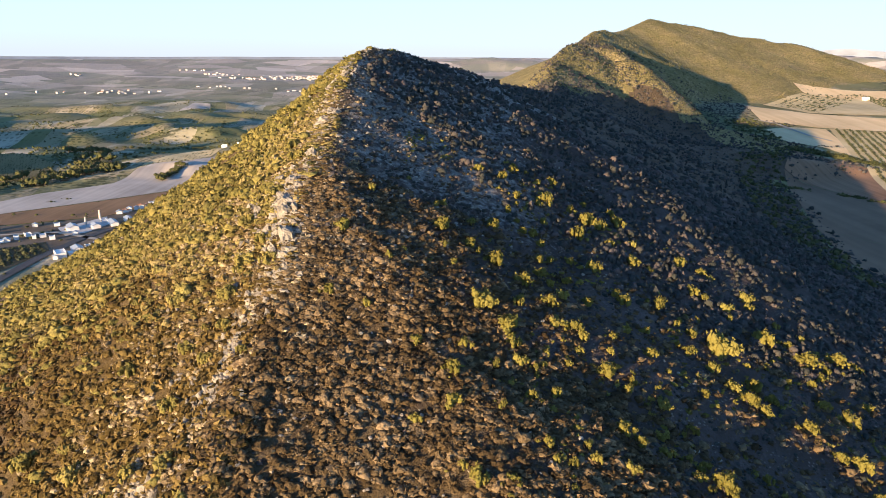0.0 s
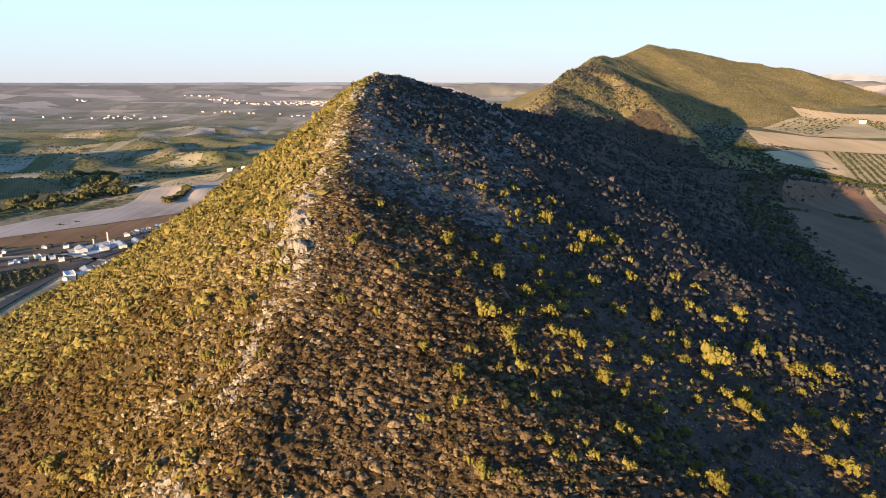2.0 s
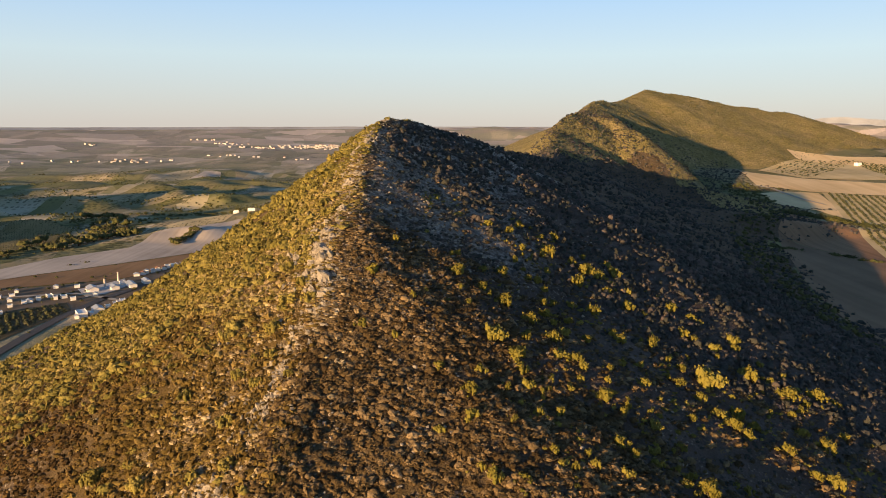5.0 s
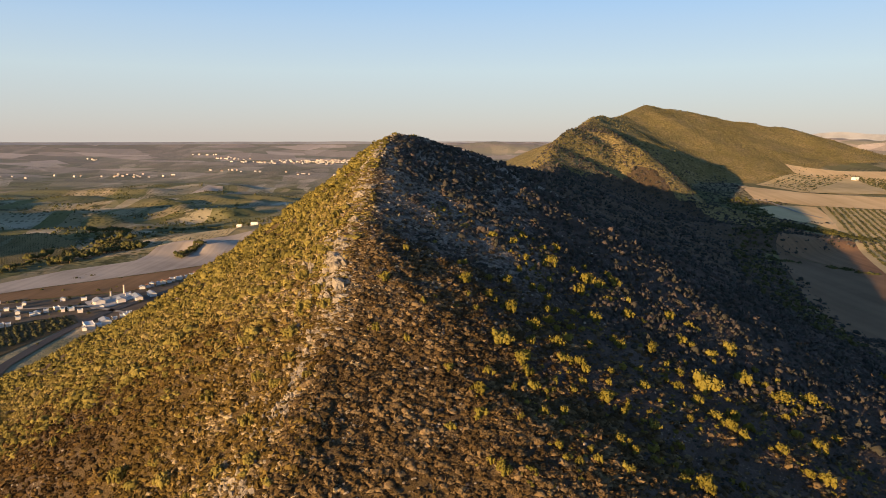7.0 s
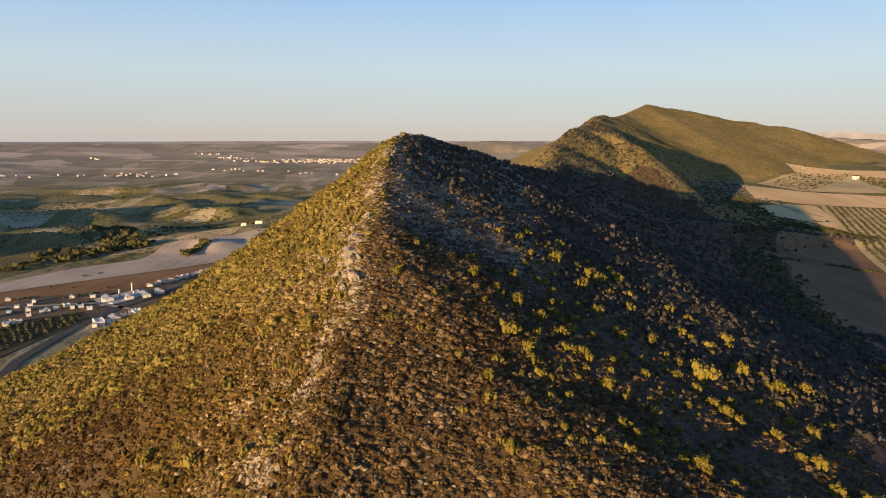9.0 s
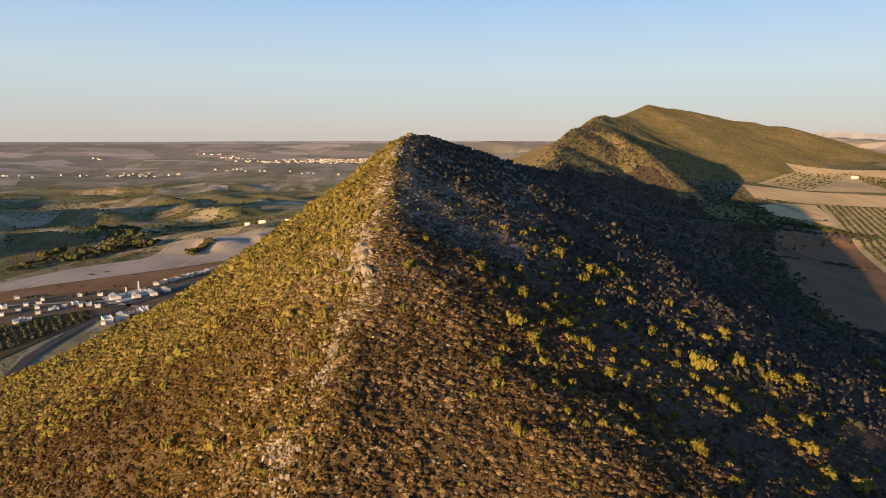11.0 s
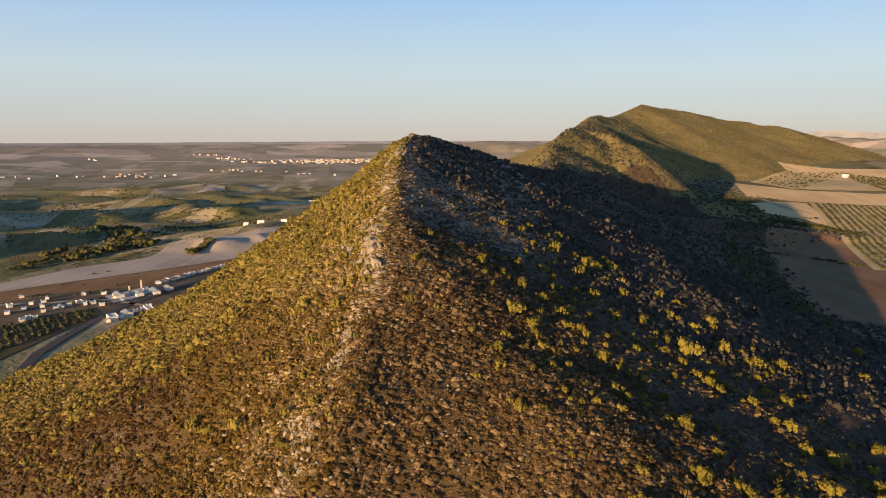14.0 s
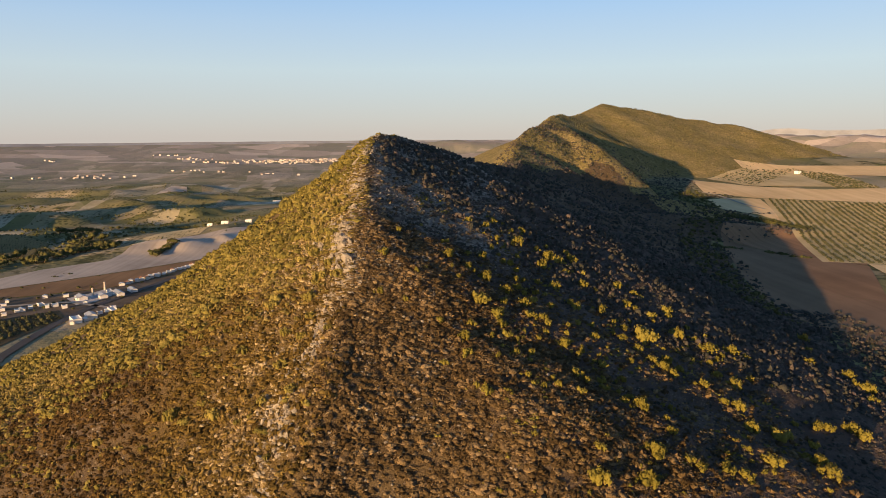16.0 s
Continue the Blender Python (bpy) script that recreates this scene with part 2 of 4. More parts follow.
MAT_WHITE = plain_paint("whitewash", (0.80, 0.78, 0.74), 0.75, 0.2)
# Far town walls are duller than whitewash: haze put into the colour.
MAT_LIMEWASH = plain_paint("haze-dulled limewash", (0.47, 0.455, 0.43), 0.8, 0.2)
MAT_TILE = plain_paint("terracotta tiles", (0.34, 0.17, 0.10), 0.85, 0.5, 1.2)
MAT_SHEET = plain_paint("grey-blue sheet roofing", (0.30, 0.34, 0.40), 0.5, 0.4, 0.3)
MAT_BRICK = plain_paint("pale brick", (0.58, 0.50, 0.42), 0.85, 0.4, 1.0)
MAT_GLASS = Nodes("dark window glass", 0.1, 0.5).colour((0.03, 0.035, 0.04))
MAT_WOOD = plain_paint("dark painted wood", (0.14, 0.09, 0.06), 0.6)


def curve(knots):
    """A smooth monotone-friendly curve through (v, value) knots, as a function of arrays."""
    k = np.array(knots, float)
    kx, ky = k[:, 0], k[:, 1]
    d = np.diff(ky) / np.diff(kx)
    m = np.concatenate([[d[0]], (d[1:] + d[:-1]) / 2, [d[-1]]])

    def at(v):
        v = np.asarray(v, float)
        i = np.clip(np.searchsorted(kx, v) - 1, 0, len(kx) - 2)
        h = kx[i + 1] - kx[i]
        u = np.clip((v - kx[i]) / h, 0, 1)
        out = ((2 * u**3 - 3 * u**2 + 1) * ky[i] + (u**3 - 2 * u**2 + u) * h * m[i]
               + (3 * u**2 - 2 * u**3) * ky[i + 1] + (u**3 - u**2) * h * m[i + 1])
        return out + np.where(v < kx[0], (v - kx[0]) * m[0], 0) + np.where(v > kx[-1], (v - kx[-1]) * m[-1], 0)
    return at


def soft_max(a, b, k):
    h = np.clip(0.5 + 0.5 * (a - b) / k, 0, 1)
    return b + (a - b) * h + k * h * (1 - h)


def ramp(a, b, v):
    u = np.clip((np.asarray(v, float) - a) / (b - a), 0, 1)
    return u * u * (3 - 2 * u)


def wave(x, y, size, seed=0):
    """Cheap smooth value noise in -1..1 on arrays."""
    x, y = np.asarray(x, float) / size + seed * 17.3, np.asarray(y, float) / size - seed * 9.1
    i, j = np.floor(x), np.floor(y)
    u, v = x - i, y - j
    u, v = u * u * (3 - 2 * u), v * v * (3 - 2 * v)

    def cell(a, b):
        n = np.sin(a * 127.1 + b * 311.7 + seed * 74.7) * 43758.5453
        return 2 * (n - np.floor(n)) - 1
    return ((cell(i, j) * (1 - u) + cell(i + 1, j) * u) * (1 - v)
            + (cell(i, j + 1) * (1 - u) + cell(i + 1, j + 1) * u) * v)


# Knolls in the western fields, far hills and added shade hills: place, height, half widths.
# The last two are unseen hills, added to cast shade on the western plain.
MOUNDS = [(-420, 1030, 13, 80, 50), (-330, 1120, 9, 60, 60), (2130, 4080, 74, 110, 150), (2290, 4010, 52, 110, 150), (2500, 3870, 56, 150, 200),
          (2760, 3700, 60, 200, 200), (240, 4590, 26, 300, 200), (560, 4560, 30, 260, 200), (-900, 2580, 30, 190, 150), (-1080, 1400, 44, 230, 190),
          (-760, 1160, 14, 120, 70), (-1130, 2080, 30, 220, 130), (-840, 1540, 20, 150, 60), (-1090, 2390, 26, 200, 90), (-810, 1900, 26, 170, 90),
          (-640, 1710, 26, 140, 90), (-500, 1620, 22, 90, 60), (-620, 2130, 32, 200, 100), (-1350, 1800, 34, 200, 120), (-1030, 1235, 112, 130, 120), (-820, 900, 70, 110, 90)]
# The crest of the long ridge, from its near nose over the peak and the saddle to the far hill.
crest_x = curve([(0, -46), (60, -42), (100, -38), (127, -34.5), (153, -33), (200, -33), (281, -32), (310, -24), (345, -11),
                 (400, 5), (520, 42), (610, 67), (690, 92), (760, 108), (810, 121), (850, 139), (900, 158), (980, 184), (1080, 209), (1330, 282),
                 (1450, 350), (1600, 446), (1800, 520)])
crest_z = curve([(0, 5), (60, 69), (100, 100.5), (127, 112.3), (153, 130), (200, 147.4), (281, 170), (310, 171), (345, 166),
                 (400, 159), (520, 147), (610, 141), (690, 139), (760, 146), (810, 160), (850, 173), (900, 180), (980, 184), (1080, 186), (1330, 211),
                 (1450, 213), (1600, 239), (1800, 215)])
knee = curve([(60, 60), (100, 46), (115, 42), (130, 29), (142, 21), (160, 9), (175, 3), (260, 0), (310, 0), (480, 6), (570, 18), (650, 16), (740, 4), (850, 0)])
shelf = curve([(770, 0), (810, 4), (880, 45), (960, 50), (1050, 40), (1141, 40), (1230, 45), (1300, 60)])
spine = curve([(40, 3), (70, 4.5), (98, 5.5), (116, 5), (130, 3.8), (142, 2.8), (153, 1.8), (171, 0.8), (195, 0)])
flank = curve([(40, 9), (80, 9), (95, 7), (105, 4.5), (124, 3), (140, 0.8), (158, -1.6), (180, -1.6), (210, 0)])
fall_left = curve([(60, 0.6), (200, 0.6), (600, 0.6), (1100, 0.55), (1700, 0.5)])
fall_right = curve([(60, 0.405), (150, 0.405), (200, 0.415), (250, 0.45), (300, 0.475), (560, 0.42), (700, 0.45), (765, 0.48), (830, 0.46), (890, 0.32), (1080, 0.28), (1120, 0.28), (1260, 0.38), (1700, 0.35)])


def arm(x, y, pts, left, right):
    """A side ridge: a crest of (x, y, z) points that falls away on both sides."""
    best = np.full(np.shape(x), -1e9)
    for (ax, ay, az), (bx, by, bz) in zip(pts[:-1], pts[1:]):
        lx, ly = bx - ax, by - ay
        ll = math.hypot(lx, ly)
        u = np.clip(((x - ax) * lx + (y - ay) * ly) / ll**2, 0, 1)
        dx, dy = x - ax - u * lx, y - ay - u * ly
        d = np.sqrt(dx * dx + dy * dy + 64) - 8
        side = dx * ly - dy * lx
        w = 0.5 + 0.5 * np.tanh(side / ll / 12)
        best = soft_max(az + u * (bz - az) - d * (left * (1 - w) + right * w), best, 4)
    return best


def basin(x, y):
    """The wide plain, bent up into a shallow bowl so its far rim fits just under the camera's horizon."""
    r = np.hypot(x, y)
    e = np.clip(r, 1500, 4900)
    z = 170 - 172 * (0.19 + 0.81 * e * (4900 - e) / (1500 * 3400.0))
    return z


def low_ground(x, y):
    """The land round the ridge: the plain to the west, a higher apron of fields to the east."""
    d = x - crest_x(np.clip(y, -150, 1850))
    r = np.hypot(x, y)
    low = basin(x, y)
    roll = ramp(950, 1300, r) * (1 - ramp(2300, 3400, r)) * ramp(-60, -250, d)
    low = low + roll * (wave(x, y, 230, 21) * 14 + wave(x, y, 100, 22) * 6)
    low = low + ramp(2600, 3600, r) * ramp(4900, 4500, r) * (wave(x, y, 500, 25) + 0.4 * wave(x, y, 170, 26)) * 7
    wx, wy = x + wave(x, y, 110, 31) * 60 + wave(x, y, 40, 33) * 14, y + wave(x, y, 110, 32) * 60 + wave(x, y, 40, 34) * 14
    for mx, my, h, rx, ry in MOUNDS:
        u = (wx - mx) / np.where(wx > mx, rx * 0.6, rx * 1.3)
        low = low + h * np.exp(-u * u - ((wy - my) / ry)**2)
    east = 56 + ramp(560, 1250, y) * 36 + ramp(1180, 1450, y) * 22 - ramp(1000, 1900, x) * 60 - ramp(1480, 2200, y) * 120
    w = ramp(40, 200, d) * (1 - ramp(1500, 2600, x)) * (1 - ramp(1900, 2900, y)) * ramp(-700, -100, y)
    east = np.maximum(low, east) + wave(x, y, 120, 27) * 1.6
    return low * (1 - w) + east * w


def height(x, y, fine=True):
    x, y = np.asarray(x, float), np.asarray(y, float)
    yc = np.clip(y, -150, 1850)
    cx, cz = crest_x(yc), crest_z(yc)
    d = x - cx
    low = low_ground(x, y)
    k = knee(np.clip(yc, 60, 850))
    right = fall_right(yc) * (np.sqrt(np.maximum(d - k, 0)**2 + 9) - 3) + 0.03 * np.clip(d, 0, k)
    right = right + 2.2 * ramp(165, 195, yc) * (1 - ramp(268, 296, yc)) * (1 - np.exp(-np.maximum(d, 0) / 18)) * (1 - ramp(70, 130, d))
    brow = ramp(800, 850, yc) * (1 - ramp(1120, 1230, yc))
    edge = shelf(np.clip(yc, 770, 1300)) * brow
    right = right + brow * 0.5 * np.maximum(np.sqrt(np.maximum(d - edge, 0)**2 + 9) - 3, 0)
    right = right - 0.3 * ramp(590, 690, yc) * (1 - ramp(840, 930, yc)) * (np.sqrt(np.maximum(d - edge - 112 + 30 * brow, 0)**2 + 64) - 8)
    left = fall_left(yc) * (np.sqrt(d * d + 9) - 3) + 13 * ramp(170, 265, yc) * (1 - np.exp(-np.abs(d) / 42)) - 0.15 * np.clip(-d - 120, 0, 120)
    hill = cz - np.where(d > 0, right, left)
    hill = hill + spine(np.clip(yc, 40, 195)) * np.exp(-np.sqrt(d * d + 4) / np.where(d > 0, 38, 26))
    hill = hill + flank(np.clip(yc, 40, 210)) * ramp(25, 75, d) * (1 - ramp(150, 220, d))
    hill = hill - 0.9 * np.abs(y - yc)
    back = arm(x, y, [(446, 1600, 239), (548, 1640, 228), (655, 1660, 209), (795, 1660, 193), (887, 1640, 166), (960, 1600, 138),
                      (1030, 1550, 98)], 0.4, 0.36)
    spur = arm(x, y, [(166, 930, 182), (215, 908, 173), (240, 900, 160), (264, 894, 142), (283, 888, 120), (297, 882, 85)], 0.9, 0.9)
    top = soft_max(soft_max(hill, spur, 5), back, 14)
    z = soft_max(top, low, 12)
    up = ramp(4, 22, z - low)
    z = z + wave(x, y, 46, 2) * (1.2 + 1.2 * ramp(260, 420, y)) * up
    if fine:
        z = z + up * (wave(x, y, 15, 3) * 0.9 + wave(x, y, 5.2, 4) * 0.4)
    return z


# ---- the land: one sheet to the horizon ----
def stops(*legs):
    """Grid lines: legs of (from, to, step at the start, step at the end)."""
    out = [legs[0][0]]
    for a, b, s0, s1 in legs:
        v = a
        while v < b - 1e-6:
            v += s0 + (s1 - s0) * (v - a) / (b - a)
            out.append(min(v, b))
    return np.array(out)


def sheet(gx, gy, z):
    """Vertices and quads of a grid of heights z[iy, ix]."""
    X, Y = np.meshgrid(gx, gy)
    v = np.stack([X.ravel(), Y.ravel(), z.ravel()], 1)
    nx, ny = len(gx), len(gy)
    i = (np.arange(ny - 1)[:, None] * nx + np.arange(nx - 1)[None]).ravel()
    return v, np.stack([i, i + 1, i + nx + 1, i + nx], 1)


def mesh_from(name, v, f, mats, index=None, smooth=False, plant=None, rocky=None):
    me = bpy.data.meshes.new(name)
    v, f = np.asarray(v, np.float32), np.asarray(f, np.int32)
    n = f.shape[1]
    me.vertices.add(len(v))
    me.vertices.foreach_set("co", v.ravel())
    me.loops.add(f.size)
    me.loops.foreach_set("vertex_index", f.ravel())
    me.polygons.add(len(f))
    me.polygons.foreach_set("loop_start", np.arange(0, f.size, n, dtype=np.int32))
    for mt in mats:
        me.materials.append(mt)
    if index is not None:
        me.polygons.foreach_set("material_index", np.asarray(index, np.int32))
    me.polygons.foreach_set("use_smooth", np.full(len(f), smooth))
    if plant is not None:
        me.attributes.new("plant", "FLOAT", "POINT").data.foreach_set("value", np.asarray(plant, np.float32))
    if rocky is not None:
        me.attributes.new("rocky", "FLOAT", "POINT").data.foreach_set("value", np.asarray(rocky, np.float32))
    me.update(calc_edges=True)
    return me


gx = stops((-5300, -1500, 240, 90), (-1500, -520, 60, 14), (-520, -190, 10, 3), (-190, 240, 3, 3), (240, 420, 3, 6),
           (420, 1500, 9, 16), (1500, 5300, 60, 260))
gy = stops((-5300, -300, 320, 60), (-300, 50, 40, 4), (50, 330, 3, 3), (330, 700, 3, 7), (700, 1850, 7, 14),
           (1850, 5300, 20, 60))
GX, GY = np.meshgrid(gx, gy)
GZ = height(GX, GY)
vg, fg = sheet(gx, gy, GZ)
mid = vg[fg].mean(1)


def hilly(x, y):
    """How far a place stands above the low ground round the ridge, in metres."""
    return height(x, y, False) - low_ground(x, y)


on_hill = hilly(mid[:, 0], mid[:, 1]) > 3 + 2 * wave(mid[:, 0], mid[:, 1], 30, 8)
# bare limestone breaks out along the crest and in patches down the western side
BAND_Y, BAND_X = [90, 98, 111, 130, 141, 152, 163, 187, 211, 244, 255], [-50, -47, -43, -40, -34, -33, -36, -34, -34.5, -36, -33]
dv = vg[:, 0] - np.interp(vg[:, 1], BAND_Y, BAND_X)
rocky = np.exp(-(dv / np.where(dv < 0, 14, 6))**2) * (vg[:, 1] < 420) * np.clip(0.4 + 0.65 * wave(vg[:, 0], vg[:, 1], 8, 61), 0, 1.0)
east = vg[:, 0] - crest_x(np.clip(vg[:, 1], -150, 1850))
rocky = np.maximum(rocky, 0.54 * ramp(150, 200, vg[:, 1]) * ramp(-2, 6, east) * (1 - ramp(45, 110, east)) * (vg[:, 1] < 420))
# soil replaces turf in the hollow; its darker tone stands in for shade
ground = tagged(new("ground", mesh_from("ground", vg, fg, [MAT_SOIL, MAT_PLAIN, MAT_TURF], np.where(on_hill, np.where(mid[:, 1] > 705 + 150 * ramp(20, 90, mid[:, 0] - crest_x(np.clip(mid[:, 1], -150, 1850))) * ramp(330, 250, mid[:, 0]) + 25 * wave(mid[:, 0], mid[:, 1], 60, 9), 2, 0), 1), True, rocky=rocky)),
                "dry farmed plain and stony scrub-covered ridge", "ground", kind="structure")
# dry straw grows between the shrubs on the sunny side, over the nose and on the far hill
gs = vg[:, 0] - crest_x(np.clip(vg[:, 1], -150, 1850))
grassy = np.clip(np.maximum.reduce([1 - ramp(-6, 14, gs), 0.75 * (1 - ramp(20, 75, gs + (vg[:, 1] - 110) * 0.6)) * (vg[:, 1] < 260), 0.4 * ramp(330, 420, vg[:, 1]) + 0.25 * ramp(800, 900, vg[:, 1])]), 0, 1)
# less straw at the lower left, where darker soil stands in for shade
grassy = grassy * (1 - 0.55 * ramp(-80, -115, vg[:, 0] + 0.1 * (vg[:, 1] - 90)) * (vg[:, 1] < 330))
ground.data.attributes.new("grassy", "FLOAT", "POINT").data.foreach_set("value", grassy.astype(np.float32))


# ---- scrub on the ridge ----
rng = np.random.default_rng(5)


def ico():
    p = (1 + 5**0.5) / 2
    v = np.array([(-1, p, 0), (1, p, 0), (-1, -p, 0), (1, -p, 0), (0, -1, p), (0, 1, p), (0, -1, -p), (0, 1, -p),
                  (p, 0, -1), (p, 0, 1), (-p, 0, -1), (-p, 0, 1)], float)
    v /= np.linalg.norm(v[0])
    f = np.array([(0, 11, 5), (0, 5, 1), (0, 1, 7), (0, 7, 10), (0, 10, 11), (1, 5, 9), (5, 11, 4), (11, 10, 2), (10, 7, 6), (7, 1, 8),
                  (3, 9, 4), (3, 4, 2), (3, 2, 6), (3, 6, 8), (3, 8, 9), (4, 9, 5), (2, 4, 11), (6, 2, 10), (8, 6, 7), (9, 8, 1)])
    return v, f


def tuft(r, lobes, leaves, size, flat=0.75, long=0.3):
    """One shrub about 1 across, standing on z = 0: lumpy lobes with leafy sprays on and between them, as triangles."""
    V, Fc, C = [], [], []
    n = 0
    bv, bf = ico()
    bf = bf[bv[bf].mean(1)[:, 2] > -0.3]
    for k in range(lobes):
        u = 0 if lobes == 1 else (k + r.uniform(0.2, 0.8)) / lobes * 2 - 1
        s = 0.37 if lobes == 1 else r.uniform(0.6, 1.25) * (0.1 + 0.3 / lobes**0.5)
        v = bv * s * r.uniform(0.5, 1.55, (12, 1)) * (r.uniform(0.9, 1.45), r.uniform(0.65, 1.1), flat)
        v = v + (u * long, r.normal() * 0.17 * (lobes > 1), s * flat * r.uniform(0.4, 0.95))
        V.append(v)
        Fc.append(bf + n)
        C.append((v.mean(0), s))
        n += 12
    for k in range(leaves):
        c0, s0 = C[int(r.integers(lobes))]
        d = r.normal(size=3)
        d[2] = abs(d[2]) * 0.8 + 0.05
        d /= np.linalg.norm(d)
        c = c0 + d * s0 * r.uniform(0.8, 1.4) * (1.1, 1, flat)
        t = np.cross(d, r.normal(size=3))
        t /= np.linalg.norm(t)
        w = np.cross(d, t)
        s = size * r.uniform(0.5, 1.4)
        V.append(np.array([c - t * s * 0.6 - w * s * 0.4, c + t * s * 0.6 - w * s * 0.4, c + w * s * 0.7 + d * s * 0.6]))
        Fc.append(np.array([(0, 1, 2)]) + n)
        n += 3
    return np.concatenate(V), np.concatenate(Fc)


def scatter(name, templates, px, py, sizes, mat, label, category, stretch=0.25, smooth=True, tall=1.0):
    """Many plants as one mesh of their own: growth that nobody could count."""
    k = rng.integers(0, len(templates), len(px))
    pz = height(px, py)
    V, Fc, P = [], [], []
    n = 0
    for i, (tv, tf) in enumerate(templates):
        s = np.where(k == i)[0]
        if not len(s):
            continue
        a = rng.uniform(0, 6.283, len(s))
        ca, sa = np.cos(a), np.sin(a)
        sc = sizes[s]
        low = 1 - 0.5 * np.exp(-((side(px[s], py[s]) + 1) / 7)**2) * (py[s] > 135) * (py[s] < 620)
        hs = sc * low * tall * rng.uniform(1 - stretch, 1 + stretch, len(s))
        x = (tv[None, :, 0] * ca[:, None] - tv[None, :, 1] * sa[:, None]) * sc[:, None] + px[s][:, None]
        y = (tv[None, :, 0] * sa[:, None] + tv[None, :, 1] * ca[:, None]) * sc[:, None] + py[s][:, None]
        z = tv[None, :, 2] * hs[:, None] + pz[s][:, None] - 0.12 * sc[:, None]
        V.append(np.stack([x, y, z], 2).reshape(-1, 3))
        Fc.append((tf[None] + (np.arange(len(s)) * len(tv))[:, None, None]).reshape(-1, 3) + n)
        P.append(np.repeat(rng.uniform(0, 1, len(s)), len(tv)))
        n += len(s) * len(tv)
    me = mesh_from(name, np.concatenate(V), np.concatenate(Fc), [mat], smooth=smooth, plant=np.concatenate(P))
    return tagged(new(name, me), label, category, kind="stuff")


def sow(count, x0, x1, y0, y1, keep):
    """Random places in a rectangle, kept with the odds that keep(x, y) gives."""
    x, y = rng.uniform(x0, x1, count), rng.uniform(y0, y1, count)
    ok = rng.uniform(0, 1, count) < keep(x, y)
    return x[ok], y[ok]


def side(x, y):
    return x - crest_x(np.clip(y, -150, 1850))


def drift(x, y, size, seed, lo=-0.2, hi=0.5):
    return ramp(lo, hi, wave(x, y, size, seed) + 0.5 * wave(x, y, size / 3, seed + 1))


def band_x(y):
    """The line of bare limestone that runs down the western edge of the crest."""
    return np.interp(y, BAND_Y, BAND_X)


def off_band(x, y, width=2.2, most=0.5):
    return 1 - most * np.exp(-((x - band_x(y)) / width)**2) * (y < 262)


r0 = np.random.default_rng(3)
SMALL = [tuft(r0, 1, 8, 0.21, 0.8) for k in range(14)]
LOW = [tuft(r0, 1, 7, 0.24, 0.5) for k in range(16)]
MEDIUM = [tuft(r0, 4, 22, 0.15, 0.7) for _ in range(8)]
COARSE = [tuft(r0, 1, 6, 0.26, 0.8) for _ in range(10)]
FAR = [tuft(r0, 1, 1, 0.3, 0.9) for _ in range(8)]


def sizes(n, small, large, bend=2.0):
    """Mostly small plants and a few large ones."""
    return small + (large - small) * rng.uniform(0, 1, n)**bend


# the covering of small growth
x, y = sow(46000, -215, -20, 15, 235, lambda x, y: ramp(5, 62, y) * (side(x, y) < 2 + 3 * wave(x, y, 9, 5)) * (x > -90 - (y - 40) * 0.8) * off_band(x, y) * (0.5 + 0.5 * drift(x, y, 6, 3, -0.4, 0.4)))
dry = y + 22 * wave(x, y, 28, 17) + rng.normal(0, 14, len(x)) < 164 - 0.2 * (x + 60)
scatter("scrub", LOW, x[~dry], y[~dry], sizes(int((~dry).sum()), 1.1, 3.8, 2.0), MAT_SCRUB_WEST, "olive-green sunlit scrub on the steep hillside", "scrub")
# plants at the lower left take the brown that is darkened for shade
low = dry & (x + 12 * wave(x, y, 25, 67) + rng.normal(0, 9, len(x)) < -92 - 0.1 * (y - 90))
scatter("scrub", LOW, x[low], y[low], sizes(int(low.sum()), 1.0, 3.4, 1.9), MAT_SCRUB_RUST_SHADE, "russet-brown scrub at the foot of the hillside, darkened for shade", "scrub")
dry &= ~low
scatter("scrub", LOW, x[dry], y[dry], sizes(int(dry.sum()), 1.1, 3.6, 1.9), MAT_SCRUB_DRY, "dry tan-brown scrub on the lower sunny hillside", "scrub")
x, y = sow(9000, -250, -20, 230, 330, lambda x, y: (side(x, y) < 2) * (hilly(x, y) > 3) * (0.5 + 0.5 * drift(x, y, 14, 3)))
scatter("scrub", COARSE, x, y, sizes(len(x), 1.3, 3.4), MAT_SHRUB_WEST, "olive-green scrub below the peak", "scrub")
x, y = sow(2600, -150, -24, 165, 330, lambda x, y: (side(x, y) < 0) * off_band(x, y, 3) * drift(x, y, 16, 19, -0.3, 0.5))
scatter("scrub", MEDIUM, x, y, sizes(len(x), 2.5, 6.5, 1.6), MAT_SHRUB_WEST, "large yellow-green shrubs in masses below the peak", "scrub")
x, y = sow(5200, -200, -20, 55, 300, lambda x, y: (side(x, y) < -2) * off_band(x, y, 4) * (0.12 + 0.88 * drift(x, y, 15, 7, -0.2, 0.4)) * (0.12 + 0.88 * ramp(100, 185, y)))
scatter("scrub", MEDIUM, x, y, sizes(len(x), 1.4, 4.8, 1.8), MAT_SHRUB_WEST, "larger olive-green shrubs on the steep hillside", "scrub")
x, y = sow(54000, -60, 120, 40, 185, lambda x, y: ramp(40, 74, y) * (side(x, y) > -4) * off_band(x, y) * (0.3 + 0.7 * drift(x, y, 5, 9, -0.4, 0.4)) * (1 - 0.9 * ramp(45, 120, side(x, y) + (y - 110) * 0.8)))
